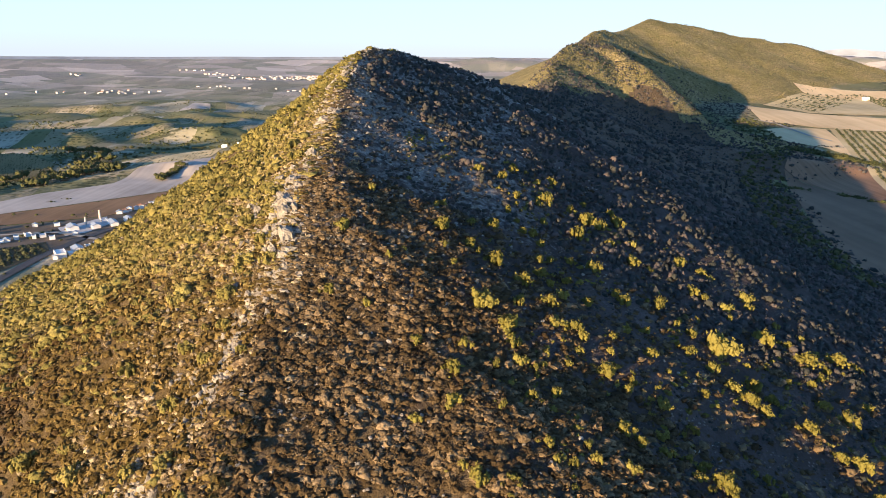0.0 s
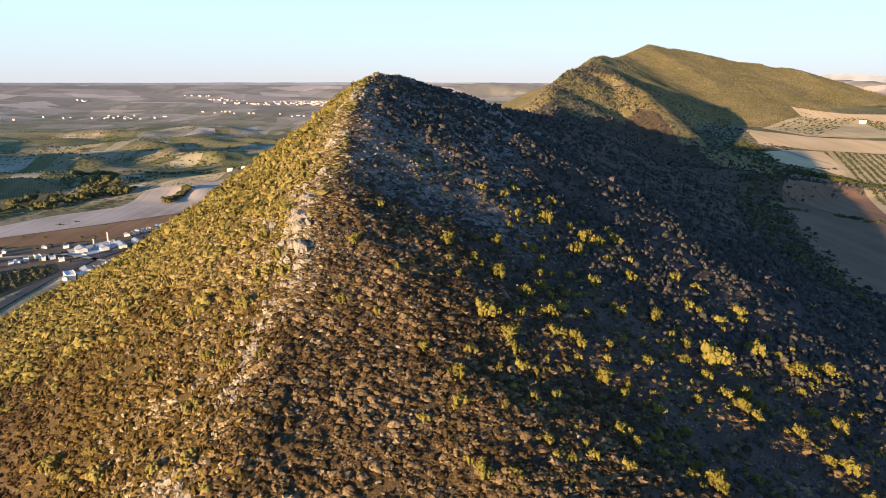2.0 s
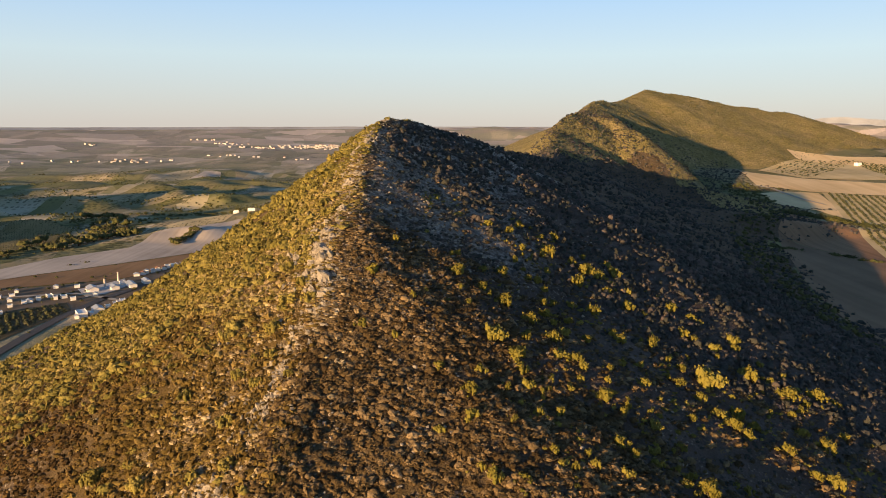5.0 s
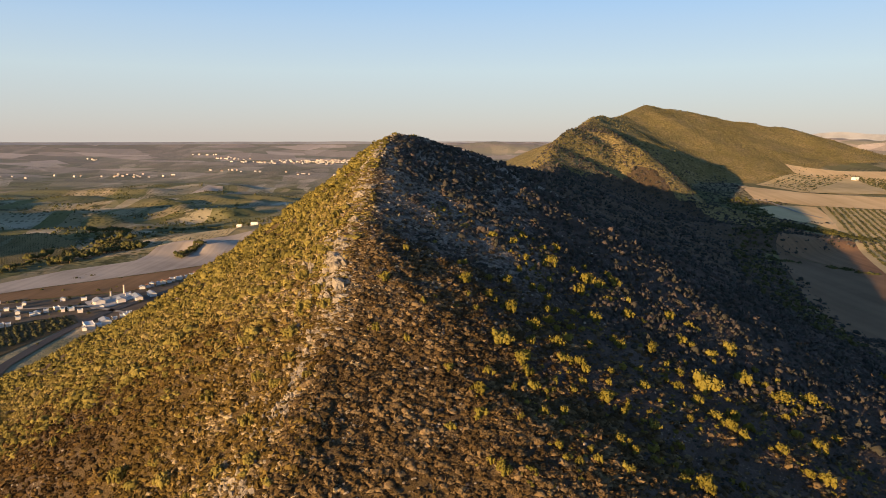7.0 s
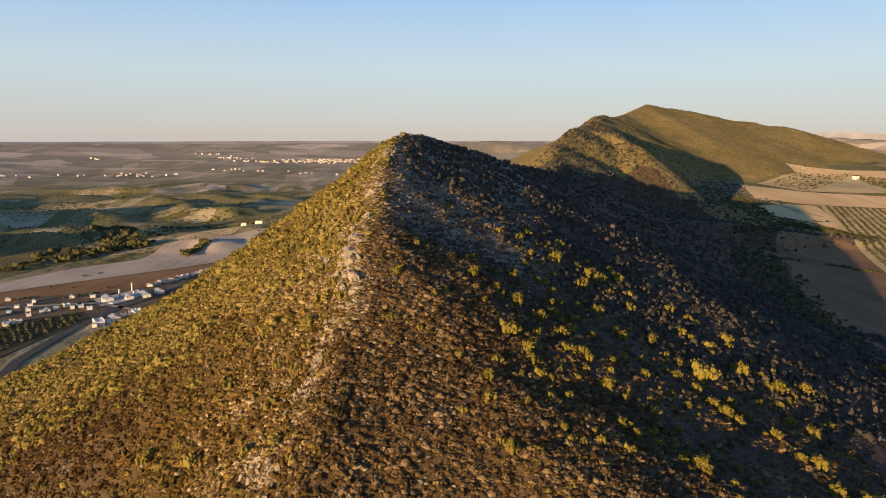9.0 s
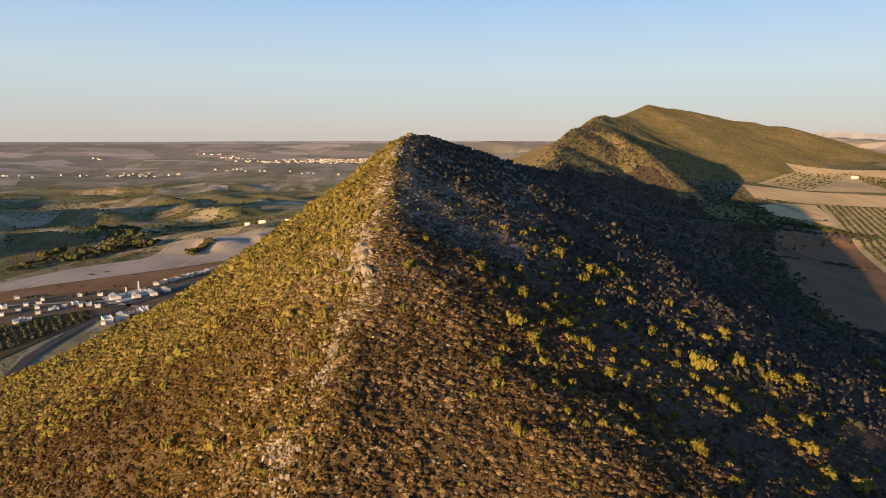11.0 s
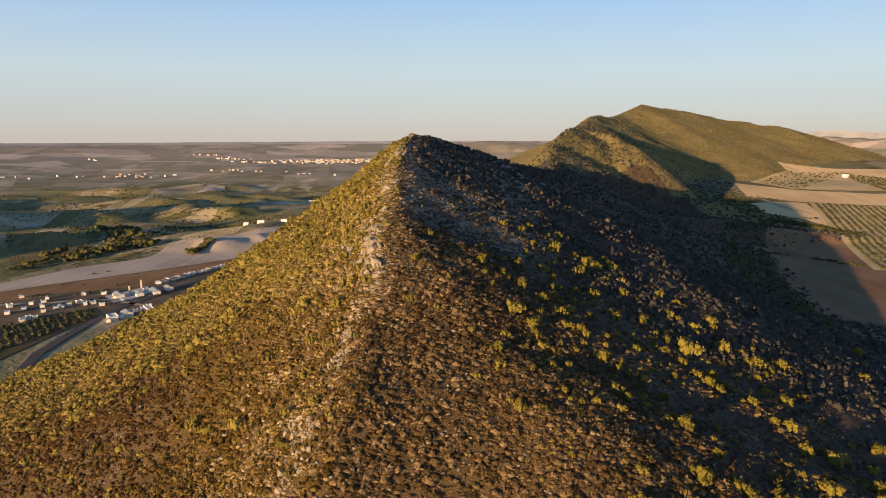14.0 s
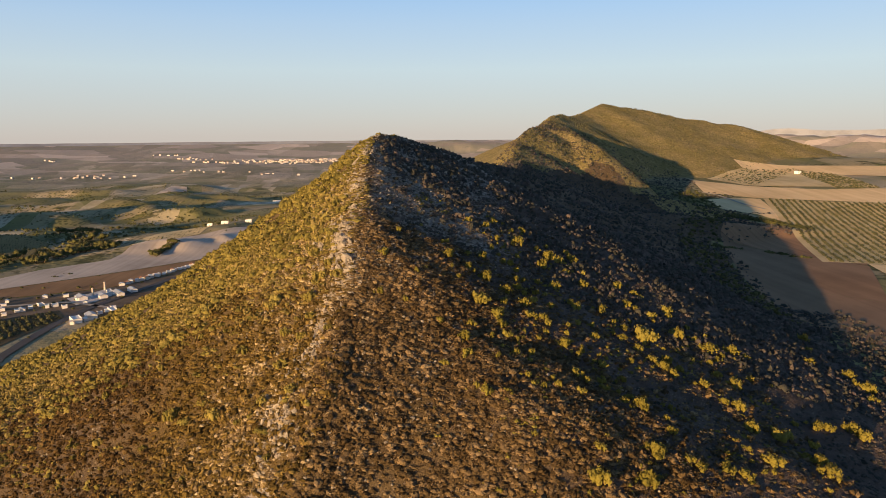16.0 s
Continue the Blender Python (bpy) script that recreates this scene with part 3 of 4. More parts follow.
scatter("scrub", SMALL, x, y, sizes(len(x), 1.1, 3.5, 1.9), MAT_SCRUB_NOSE, "dry brown scrub between stones on the ridge nose", "scrub", tall=0.72)
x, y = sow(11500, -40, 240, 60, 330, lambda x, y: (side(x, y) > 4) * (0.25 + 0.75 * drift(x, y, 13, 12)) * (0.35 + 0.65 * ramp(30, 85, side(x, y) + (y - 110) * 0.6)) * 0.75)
scatter("scrub", SMALL, x, y, sizes(len(x), 0.8, 2.2), MAT_SCRUB_SHADE, "green scrub on the shaded hillside, toned for shade", "scrub", tall=0.75)
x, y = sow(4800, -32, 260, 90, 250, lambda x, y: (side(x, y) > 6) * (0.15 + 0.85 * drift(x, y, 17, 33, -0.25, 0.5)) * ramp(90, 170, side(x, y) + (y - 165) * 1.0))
scatter("scrub", MEDIUM, x, y, sizes(len(x), 1.6, 3.6, 1.6), MAT_SCRUB_SHADE, "dense green bushes on the shaded hillside, toned for shade", "scrub")
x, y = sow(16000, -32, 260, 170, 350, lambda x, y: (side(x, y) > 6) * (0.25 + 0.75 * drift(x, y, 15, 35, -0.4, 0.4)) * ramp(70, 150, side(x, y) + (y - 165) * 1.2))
scatter("scrub", FAR, x, y, sizes(len(x), 1.4, 3.6, 1.4), MAT_SCRUB_SHADE, "dense green bushes below the peak, toned for shade", "scrub")
x, y = sow(24000, -60, 470, 330, 990, lambda x, y: (side(x, y) > -25) * (hilly(x, y) > 1.2) * (0.45 + 0.55 * drift(x, y, 26, 14)) * (0.75 - 0.3 * ramp(500, 800, y)))
scatter("scrub", FAR, x, y, sizes(len(x), 1.8, 5.0, 1.5), MAT_SCRUB_SHADE, "green scrub along the back of the ridge, toned for shade", "scrub")
x, y = sow(42000, 100, 1080, 840, 1680, lambda x, y: (side(x, y) > -30) * (hilly(x, y) > 4) * (0.25 + 0.75 * drift(x, y, 24, 16, -0.4, 0.4)))
scatter("scrub", FAR, x, y, sizes(len(x), 1.3, 4.0, 2.4), MAT_SCRUB_FAR, "olive-green scrub over the far hill", "scrub")


x, y = sow(16000, 90, 480, 690, 1200, lambda x, y: (side(x, y) > -10) * (x < np.where(y > 985, 418 + (y - 985) * 0.5, 470)) * (0.5 + 0.5 * drift(x, y, 30, 18)) * ((hilly(x, y) > 2) | (y > 940)))
scatter("scrub", FAR, x, y, sizes(len(x), 1.3, 3.8, 2.0), MAT_SCRUB_SHADE, "dense scrub in the hollow below the far hill, toned for shade", "scrub")


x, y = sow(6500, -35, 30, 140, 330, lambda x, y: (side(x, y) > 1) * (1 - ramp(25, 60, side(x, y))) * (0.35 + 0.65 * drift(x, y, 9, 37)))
scatter("scrub", SMALL, x, y, sizes(len(x), 0.7, 2.4), MAT_SCRUB_SHADE, "scrub between rocks beside the crest, toned for shade", "scrub")
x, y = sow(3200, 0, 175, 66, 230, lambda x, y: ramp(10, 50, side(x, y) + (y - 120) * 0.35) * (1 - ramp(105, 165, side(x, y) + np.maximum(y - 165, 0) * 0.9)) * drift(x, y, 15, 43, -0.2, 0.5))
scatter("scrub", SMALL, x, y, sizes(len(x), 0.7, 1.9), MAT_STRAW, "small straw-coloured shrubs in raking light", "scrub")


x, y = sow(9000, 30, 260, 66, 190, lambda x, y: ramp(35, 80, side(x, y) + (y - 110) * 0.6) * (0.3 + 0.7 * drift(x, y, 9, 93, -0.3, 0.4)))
scatter("scrub", COARSE, x, y, sizes(len(x), 0.7, 2.4, 2.2), MAT_SCRUB_SHADE, "low scrub on the lower shaded slope, toned for shade", "scrub", tall=0.55)


x, y = sow(7500, -30, 200, 90, 260, lambda x, y: ramp(8, 30, side(x, y)) * (1 - ramp(75, 125, side(x, y))) * (0.2 + 0.6 * drift(x, y, 5, 97, -0.4, 0.4)) * 0.8)
scatter("scrub", COARSE, x, y, sizes(len(x), 0.7, 2.2, 2.2), MAT_SCRUB_NOSE, "small dry grey-brown plants on the shaded slope", "scrub", tall=0.8)


x, y = sow(22000, -100, -20, 50, 235, lambda x, y: np.exp(-((x - band_x(y) + 14) / 19)**2) * (0.25 + 0.75 * drift(x, y, 8, 63, -0.4, 0.4)) * (1 - 0.6 * ramp(140, 215, y)))
scatter("scrub", SMALL, x, y, sizes(len(x), 0.8, 2.4, 2.0), MAT_PALE, "pale tan dry shrubs beside the limestone edge", "scrub", tall=0.8)


# ---- single shrubs that stand out ----
def part(name, me, parent, label=""):
    ob = new(name, me)
    ob.parent = parent
    return tagged(ob, label) if label else ob


def lathe(r, rings, sides, name, mat):
    """A tapered, slightly bent stem from (z, radius, dx, dy) rings."""
    v, f = [], []
    for z, rad, dx, dy in rings:
        for k in range(sides):
            a = 6.2832 * k / sides
            v.append((dx + rad * math.cos(a), dy + rad * math.sin(a), z))
    for i in range(len(rings) - 1):
        for k in range(sides):
            j = (k + 1) % sides
            f.append((i * sides + k, i * sides + j, (i + 1) * sides + j, (i + 1) * sides + k))
    return mesh_from(name, v, f, [mat])


def clumps(r, count, leaves, wide):
    """A low patch of foliage about 1 long: rounded clumps that stray from a bent line, with sprays of leaves, as triangles."""
    V, Fc, C = [], [], []
    n = 0
    bv, bf = ico()
    bf = bf[bv[bf].mean(1)[:, 2] > -0.5]
    bend = r.normal() * 0.25
    for k in range(count):
        u = r.uniform(-0.42, 0.42)
        s = r.uniform(0.07, 0.15) * (1.15 - abs(u))
        p = np.array([u, bend * (u * u * 4 - 0.4) * 0.5 + r.normal() * wide, 0])
        p[2] = 0.06 + 0.24 * (1 - (u / 0.55)**2) * r.uniform(0.4, 1.1)
        v = bv * s * r.uniform(0.7, 1.35, (12, 1)) * (1, 1, r.uniform(0.8, 1.2)) + p
        V.append(v)
        Fc.append(bf + n)
        C.append((p, s))
        n += 12
        if p[2] > 0.16:
            V.append(bv * s * 0.8 * r.uniform(0.7, 1.3, (12, 1)) + p * (1, 1, 0.4))
            Fc.append(bf + n)
            n += 12
    for k in range(leaves):
        p, s = C[int(r.integers(count))]
        d = r.normal(size=3)
        d[2] = abs(d[2])
        d /= np.linalg.norm(d)
        t = np.cross(d, r.normal(size=3))
        t /= np.linalg.norm(t)
        w = np.cross(d, t)
        c, q = p + d * s * r.uniform(0.85, 1.5), r.uniform(0.025, 0.06)
        V.append(np.array([c - t * q - w * q * 0.7, c + t * q - w * q * 0.7, c + w * q + d * q]))
        Fc.append(np.array([(0, 1, 2)]) + n)
        n += 3
    return np.concatenate(V), np.concatenate(Fc)


def bush_kind(r, mat, count, leaves, label, wide=0.12):
    """A shrub one metre long: a patch of small leafy clumps over a few woody stems."""
    v, f = clumps(r, count, leaves, wide)
    ob = new("shrub")
    part("foliage", mesh_from("foliage", v, f, [mat], smooth=True, plant=np.full(len(v), r.uniform(0.2, 0.9))), ob)
    for k in range(2):
        a, q = r.uniform(0, 6.28), r.uniform(0.05, 0.12)
        part("stem", lathe(r, [(-0.15, 0.03, 0, 0), (0.12, 0.02, q * math.cos(a), q * math.sin(a)), (0.24, 0.01, 2 * q * math.cos(a), 2 * q * math.sin(a))], 5, "stem", MAT_BARK), ob)
    return tagged(ob, label, "shrub")


def plant_shrubs(kinds, places, group, r, lie=None, up=1.0):
    """lie: the way that the long side runs, give or take; None for any."""
    made = {}
    for x, y, s in places:
        k = kinds[int(r.integers(len(kinds)))]
        q = r.uniform(0.85, 1.2)
        turn = r.uniform(0, 6.28) if lie is None else lie + r.normal() * 0.45
        m = Matrix.Translation((x, y, float(height(x, y)) - 0.02 * s)) @ Matrix.Rotation(turn, 4, "Z")
        tall = s * up * r.uniform(0.85, 1.2) * (1.25 if s < 3 else 1.0)
        if k not in made:
            made[k] = True
            k.matrix_basis = m @ Matrix.Diagonal((s, s * q, tall, 1))
            tagged(k, group=group)
            continue
        c = copy_thing(k, m)
        c.scale = (s, s * q, tall)


r1 = np.random.default_rng(11)
GOLD = [bush_kind(r1, MAT_GOLD_LIT, int(r1.integers(9, 22)), 170, "yellow-green sunlit shrub on the stony slope", r1.uniform(0.08, 0.16)) for _ in range(12)]
GREEN = [bush_kind(r1, MAT_SHRUB_WEST, int(r1.integers(16, 26)), 150, "dense olive-green shrub on the sunny hillside", 0.2) for _ in range(6)]
UPPER_BUSHES = [(10.7, 218.5, 4), (22.8, 230, 4.6), (18.4, 219.9, 4.4), (30.8, 229.5, 3.8), (36.5, 235.8, 4.4), (31.9, 215.8, 6.8),
                (21.5, 210, 5), (19, 199.6, 2.6), (29.8, 203.5, 2.7), (41.1, 220, 4.5), (46.3, 230.3, 3.4), (44.4, 214.9, 6.1),
                (48.2, 215.5, 6.1), (40.5, 203.2, 5.8), (55.1, 230.7, 5.2), (57.1, 224.8, 5.6), (13.1, 184.7, 5.1), (7.6, 180.9, 3.3),
                (0.1, 185, 2.7), (22.2, 190.6, 3.2), (25.3, 192.4, 2.9), (27.1, 188.6, 2.5), (50.9, 206.9, 3.6), (59.1, 211.5, 2.9),
                (6.4, 167.6, 4.1), (8.5, 166.6, 2.2), (12.7, 165.8, 5.6), (2.1, 156.5, 3.2), (0.2, 162.2, 3.3), (24.7, 177.6, 4),
                (28.5, 180.8, 2.7), (35.8, 187, 3.6), (41.7, 186.7, 5.4)]
MIDDLE_BUSHES = [(56.5, 200.7, 4.7), (62.2, 201.2, 3.6), (73.4, 210.5, 5), (81.4, 212.2, 3.8), (83.5, 209.8, 3), (19.4, 162.3, 5.6),
                 (24.6, 170.3, 3.9), (26.7, 167.4, 3.2), (31.5, 172.5, 4.6), (8.9, 146.1, 7), (29.3, 162.9, 3.8), (35.5, 165.4, 4.2),
                 (45.4, 177.6, 4.2), (48, 175.5, 5.2), (57.9, 180.3, 6.1), (24.9, 156, 5.5), (17.7, 151.9, 3.5), (73.5, 196.6, 5.6),
                 (76.6, 195.3, 4), (83.2, 194.5, 5.2), (82.2, 189.3, 2.8), (93.1, 204.1, 5.5), (92.1, 199.3, 3.7), (69.9, 181.2, 2.2),
                 (13.6, 141.4, 6.9), (15.2, 138.4, 4.6), (4.8, 132.5, 3.9), (25.9, 149.4, 4.4), (29.8, 148.9, 5), (31.5, 147.6, 3.5),
                 (30.1, 143.2, 2.6), (39.2, 152.7, 3.7), (44.7, 160, 3.5)]
SLOPE_BUSHES = [(51.3, 164.4, 2.3), (61.1, 172.6, 2.5), (37.9, 146.5, 2.7), (35.8, 139.6, 6.3), (48.8, 152.6, 3.8), (64, 169.5, 3.9),
                (61.6, 161.2, 4.4), (71.9, 168, 10), (66.2, 158.4, 4), (88.5, 180.1, 7), (97.4, 192.2, 3.3), (96.9, 183, 2.8),
                (103.6, 189.3, 2.9), (99.6, 177.4, 7.9), (112.2, 184.6, 7.5), (105.9, 177.7, 3.2), (119.9, 187.1, 4.3), (101.3, 172.4, 2.7),
                (59.2, 144.7, 3.1), (69.2, 153.2, 5), (76, 157.4, 5.2), (71.3, 147.9, 5.6), (79.7, 154.4, 3.8), (75.6, 146.7, 4.3),
                (96.8, 168.2, 2.7), (96, 160.3, 4.4), (101.2, 157.3, 6.3), (112.5, 168.3, 4), (84, 145.3, 6.1), (52.2, 131, 3.2),
                (44.1, 126.3, 3.3), (89.1, 139.2, 4.7), (94.5, 139.1, 5.9)]
NOSE_BUSHES = [(1.8, 123.7, 4.5), (10.5, 130.1, 2.9), (15.9, 133.2, 4), (20.8, 134.2, 2.2), (26.7, 137.6, 2.2), (1.8, 116.2, 4.7),
               (10.7, 117.2, 2.9), (17.1, 122.5, 2.8), (22.3, 125.9, 2.8), (39.2, 135.5, 2.8), (47.2, 135.2, 3.8), (35.2, 121.4, 4.7),
               (37.4, 119.1, 3.9), (18.2, 110.4, 4), (26.2, 112.3, 2.2), (43.3, 120, 3.7), (22.8, 107.3, 2.3), (27.2, 109.4, 2.6),
               (34, 110.1, 3.4), (48.5, 115.7, 3.4), (52.9, 115.3, 5.4), (6.3, 101, 4.4), (11.3, 100.2, 3.9), (-22.9, 154.6, 4.3),
               (-18.2, 175.7, 2.9), (-2.4, 182.5, 3.4), (-0.6, 170.4, 5.4), (-9.1, 153.4, 2.3), (-23.8, 137.9, 3.5), (-15.5, 136.4, 2.4),
               (-5.4, 129.1, 3.8), (-11.7, 148.4, 2.2), (-4.8, 112.3, 3)]
FOOT_BUSHES = [(94.7, 130, 5.9), (105.8, 132.9, 8), (116.8, 144.1, 3.5), (125.6, 147, 6.6), (131.9, 148.7, 5.2), (119.1, 135.7, 4.4),
               (142.8, 152.6, 6.5), (145.7, 150.5, 7), (109.7, 124.5, 4.2), (113.5, 123, 6.1), (110.7, 112.5, 7.6), (90.7, 108.2, 7.6),
               (73.1, 99.5, 5.9), (78, 99.5, 5.2), (62.1, 94.4, 5.6), (60.7, 96.7, 4.5), (49.5, 94.1, 7.3), (44.8, 84.3, 7),
               (33.5, 88.6, 4.1), (31.3, 79.8, 6.7), (179, 211.4, 6.6), (177.6, 203.2, 5.1), (179.8, 198.7, 7.7), (175.6, 188.6, 5.6),
               (181.7, 253.1, 7.2), (173.2, 233.4, 4.1), (161.2, 211.8, 5.1), (52.7, 113.3, 5.1), (59.3, 106.6, 3.9), (60.2, 113, 2.4)]
bx, by = sow(9000, -12, 185, 70, 235, lambda x, y: ramp(12, 50, side(x, y) + (y - 120) * 0.35) * (1 - ramp(120, 175, side(x, y) + np.maximum(y - 175, 0) * 0.9)) * drift(x, y, 22, 41, -0.5, 0.3) * (wave(x, y, 6, 44) > 0))
loose = [(float(a), float(b), float(r1.uniform(1.2, 2.6))) for a, b in zip(bx[:60], by[:60])]
plant_shrubs(GOLD, UPPER_BUSHES + MIDDLE_BUSHES + NOSE_BUSHES + SLOPE_BUSHES + FOOT_BUSHES + loose, "shrubs on the shaded slope", r1, -0.75, 1.25)
GOLD_TUFTS = [tuft(r1, int(r1.integers(3, 7)), 40, 0.13, r1.uniform(0.85, 1.15), 0.34) for _ in range(10)]
scatter("scrub", GOLD_TUFTS, bx[100:850], by[100:850], sizes(len(bx[100:850]), 0.8, 2.2, 1.6), MAT_GOLD_LIT, "small yellow-green shrubs in raking light", "scrub")
WEST_BUSHES = [(-43, 150, 5.4), (-46, 143, 5.2), (-41, 172, 5.4), (-47, 165, 5), (-52, 122, 5.2), (-60, 150, 5.4), (-72, 120, 5.4), (-39, 190, 5),
               (-67, 138, 4.5), (-85, 156.6, 3.6), (-44.7, 149, 4.7), (-37.5, 146, 4.6), (-88, 131, 6), (-46.5, 105, 4.3), (-55.4, 109, 4.6), (-38.7, 126, 3.7),
               (-47, 129, 3.6), (-43, 203, 5), (-59.5, 263, 5), (-41.5, 155, 4), (-45, 136, 4.5), (-53, 135, 4.3), (-73, 268, 5), (-101, 172.6, 4.4),
               (-105, 220, 5), (-45.5, 257, 5.5), (-119, 157, 4), (-99, 175, 3.5)]
bx, by = sow(100, -170, -42, 75, 270, lambda x, y: (side(x, y) < -6) * 0.6)
plant_shrubs(GREEN, WEST_BUSHES + [(float(a), float(b), float(r1.uniform(1.8, 3.8))) for a, b in zip(bx, by)], "shrubs on the sunny hillside", r1, None, 1.15)


# ---- limestone ----
def rock_mesh(r, squash, name="rock", fine=2):
    bm = bmesh.new()
    bmesh.ops.create_icosphere(bm, subdivisions=fine, radius=0.5)
    planes = [(Vector(r.normal(size=3)).normalized(), r.uniform(0.2, 0.38)) for _ in range(24)]
    off = Vector(r.uniform(0, 50, 3))
    for v in bm.verts:
        p = v.co.copy()
        for n, d in planes:
            k = p.dot(n) - d
            if k > 0:
                p -= n * k
        p += p.normalized() * (0.16 * noise.noise(p * 3.5 + off) + 0.09 * noise.noise(p * 9.0 + off) + 0.05 * noise.noise(p * 19.0 + off))
        v.co = (p.x * 1.25, p.y * 1.25, p.z * squash * 1.25)
    me = bpy.data.meshes.new(name)
    bm.to_mesh(me)
    bm.free()
    me.materials.append(MAT_ROCK)
    return me


r2 = np.random.default_rng(23)
ROCKS = [rock_mesh(r2, r2.uniform(0.7, 1.3)) for _ in range(9)]
CRAG_ROCKS = [rock_mesh(r2, r2.uniform(0.7, 1.1), fine=3) for _ in range(6)]


def put_rock(x, y, s, tall=1.0, kinds=ROCKS, label="weathered grey limestone boulder on the ridge crest"):
    ob = new("rock", kinds[int(r2.integers(len(kinds)))])
    ob.matrix_basis = (Matrix.Translation((x, y, float(height(x, y)) - 0.12 * s)) @ Euler((r2.uniform(-0.4, 0.4), r2.uniform(-0.4, 0.4), r2.uniform(0, 6.28))).to_matrix().to_4x4()
                       @ Matrix.Diagonal((s * r2.uniform(0.8, 1.2), s * r2.uniform(0.7, 1.0), s * tall, 1)))
    return tagged(ob, label, "rock", "crest rocks")


CRAGS = [(-35, 166, 8.5), (-36, 161, 6), (-33, 151.6, 6), (-33, 146.6, 4.6), (-33.4, 141.6, 4), (-34.6, 138, 3.4), (-34.5, 211, 6.5), (-33, 255, 6.5),
         (-36, 244, 5), (-39.3, 133.7, 3.4), (-40.2, 130, 3), (-45, 114.4, 4), (-41, 119, 3), (-54.5, 110, 4), (-39.4, 157.3, 5), (-34, 187, 4.4),
         (-51, 162.6, 3.4), (-41, 179.5, 5), (-46.6, 98, 6), (-43, 111, 4.5), (-52, 104, 4), (-57, 100, 4.5), (-37, 134, 4)]
for x, y, s in CRAGS:
    put_rock(x - 0.25 * s, y, s * (1.0 if y > 143 else 0.6), r2.uniform(0.7, 1.0), CRAG_ROCKS, "tall pale limestone crag on the ridge crest")
    for k in range(8):
        put_rock(x - abs(r2.normal()) * s * 0.35 + s * 0.1, y + r2.normal() * s * 0.5, s * r2.uniform(0.12, 0.4), r2.uniform(0.6, 1.1), CRAG_ROCKS if k < 3 else ROCKS)
OUTCROPS = [(-34.6, 249.9, 5.7), (-37.7, 242.4, 4.1), (-35.4, 216.8, 6.1), (-37.5, 172.9, 8.0), (-37.7, 164.4, 6.6), (-36.4, 184.8, 4.2), (-41.3, 157.9, 4.2), (-44.8, 158.1, 3.4), (-32.9, 256.5, 3.7), (-46.0, 232.6, 4.0), (-53.4, 228.1, 3.4), (-58.6, 198.1, 3.1), (-52.5, 171.6, 3.2), (-56.7, 160.3, 2.7), (-64.2, 180.1, 2.5), (-48.7, 189.9, 3.4), (-69.8, 166.9, 2.8), (-45.1, 145.2, 2.9), (-42.0, 210.9, 3.7)]
for x, y, s in OUTCROPS:
    for k in range(5):
        put_rock(x + r2.normal() * s * 0.3, y + r2.normal() * s * 0.35, s * r2.uniform(0.4, 0.8), r2.uniform(0.5, 0.8), CRAG_ROCKS, "pale limestone outcrop among shrubs on the sunny slope")
# the bare wall below the brow
for k in range(24):
    y = 147 + 28 * k / 23 + r2.normal() * 0.6
    put_rock(float(band_x(y)) - 2.2 + r2.normal() * 1.3, y, r2.uniform(2.6, 5.2), r2.uniform(0.7, 1.0), CRAG_ROCKS, "pale jagged limestone outcrop on the sunny side of the crest")
for k in range(40):
    y = r2.uniform(66, 300)
    put_rock(float(crest_x(y)) + r2.normal() * 4.5 - 1.5, y, r2.uniform(0.6, 1.7), r2.uniform(0.8, 1.4))

# broken blocks along the limestone band, past counting
def block(r):
    me = rock_mesh(r, r.uniform(0.7, 1.3), "block")
    v = np.array([p.co[:] for p in me.vertices]) + (0, 0, 0.2)
    f = np.array([p.vertices[:] for p in me.polygons])
    bpy.data.meshes.remove(me)
    return v, f


BLOCKS = [block(r2) for _ in range(8)]
y = rng.uniform(86, 262, 3600)
x = band_x(y) + rng.normal(0, 1, len(y)) * 2.4 - np.abs(rng.normal(0, 1, len(y))) * 4.2 + 2.0 * wave(y, y, 6, 71) + 3.0 * wave(y, y, 19, 72)
ok = rng.uniform(0, 1, len(y)) < 0.06 + 0.36 * drift(x, y, 9, 73, -0.2, 0.5) + 0.3 * ramp(146, 152, y) * (1 - ramp(170, 176, y))
x, y = x[ok], y[ok]
scatter("rubble", BLOCKS, x, y, sizes(len(x), 0.4, 2.5, 2.4), MAT_ROCK, "broken pale limestone blocks in a band along the crest", "rubble", 0.45, False)

# smaller stones
STONES = []
for k in range(6):
    v, f = ico()
    v = v * 0.5 * r2.uniform(0.6, 1.25, (12, 1)) * (1, r2.uniform(0.6, 1), r2.uniform(0.5, 0.9)) + np.array([0, 0, 0.2])
    STONES.append((v, f))
x, y = sow(11000, -110, 90, 62, 300, lambda x, y: np.exp(-(np.maximum(np.abs(side(x, y) - 8) - 8, 0) / 22)**2) * (0.25 + 0.75 * drift(x, y, 10, 51, -0.3, 0.4)))
x2, y2 = sow(2600, -36, 20, 150, 320, lambda x, y: (side(x, y) > 0) * (1 - ramp(12, 45, side(x, y))) * drift(x, y, 8, 57, -0.3, 0.4))
x, y = np.concatenate([x, x2]), np.concatenate([y, y2])
scatter("stones", STONES, x, y, rng.uniform(0.4, 1.4, len(x))**1.3, MAT_ROCK, "loose grey and white limestone rubble along the crest", "stones", 0.35, False)
x, y = sow(5000, -150, 60, 70, 330, lambda x, y: drift(x, y, 16, 55, -0.1, 0.6))
scatter("stones", STONES, x, y, rng.uniform(0.3, 1.3, len(x)), MAT_ROCK, "scattered limestone blocks among the scrub", "stones", 0.35, False)


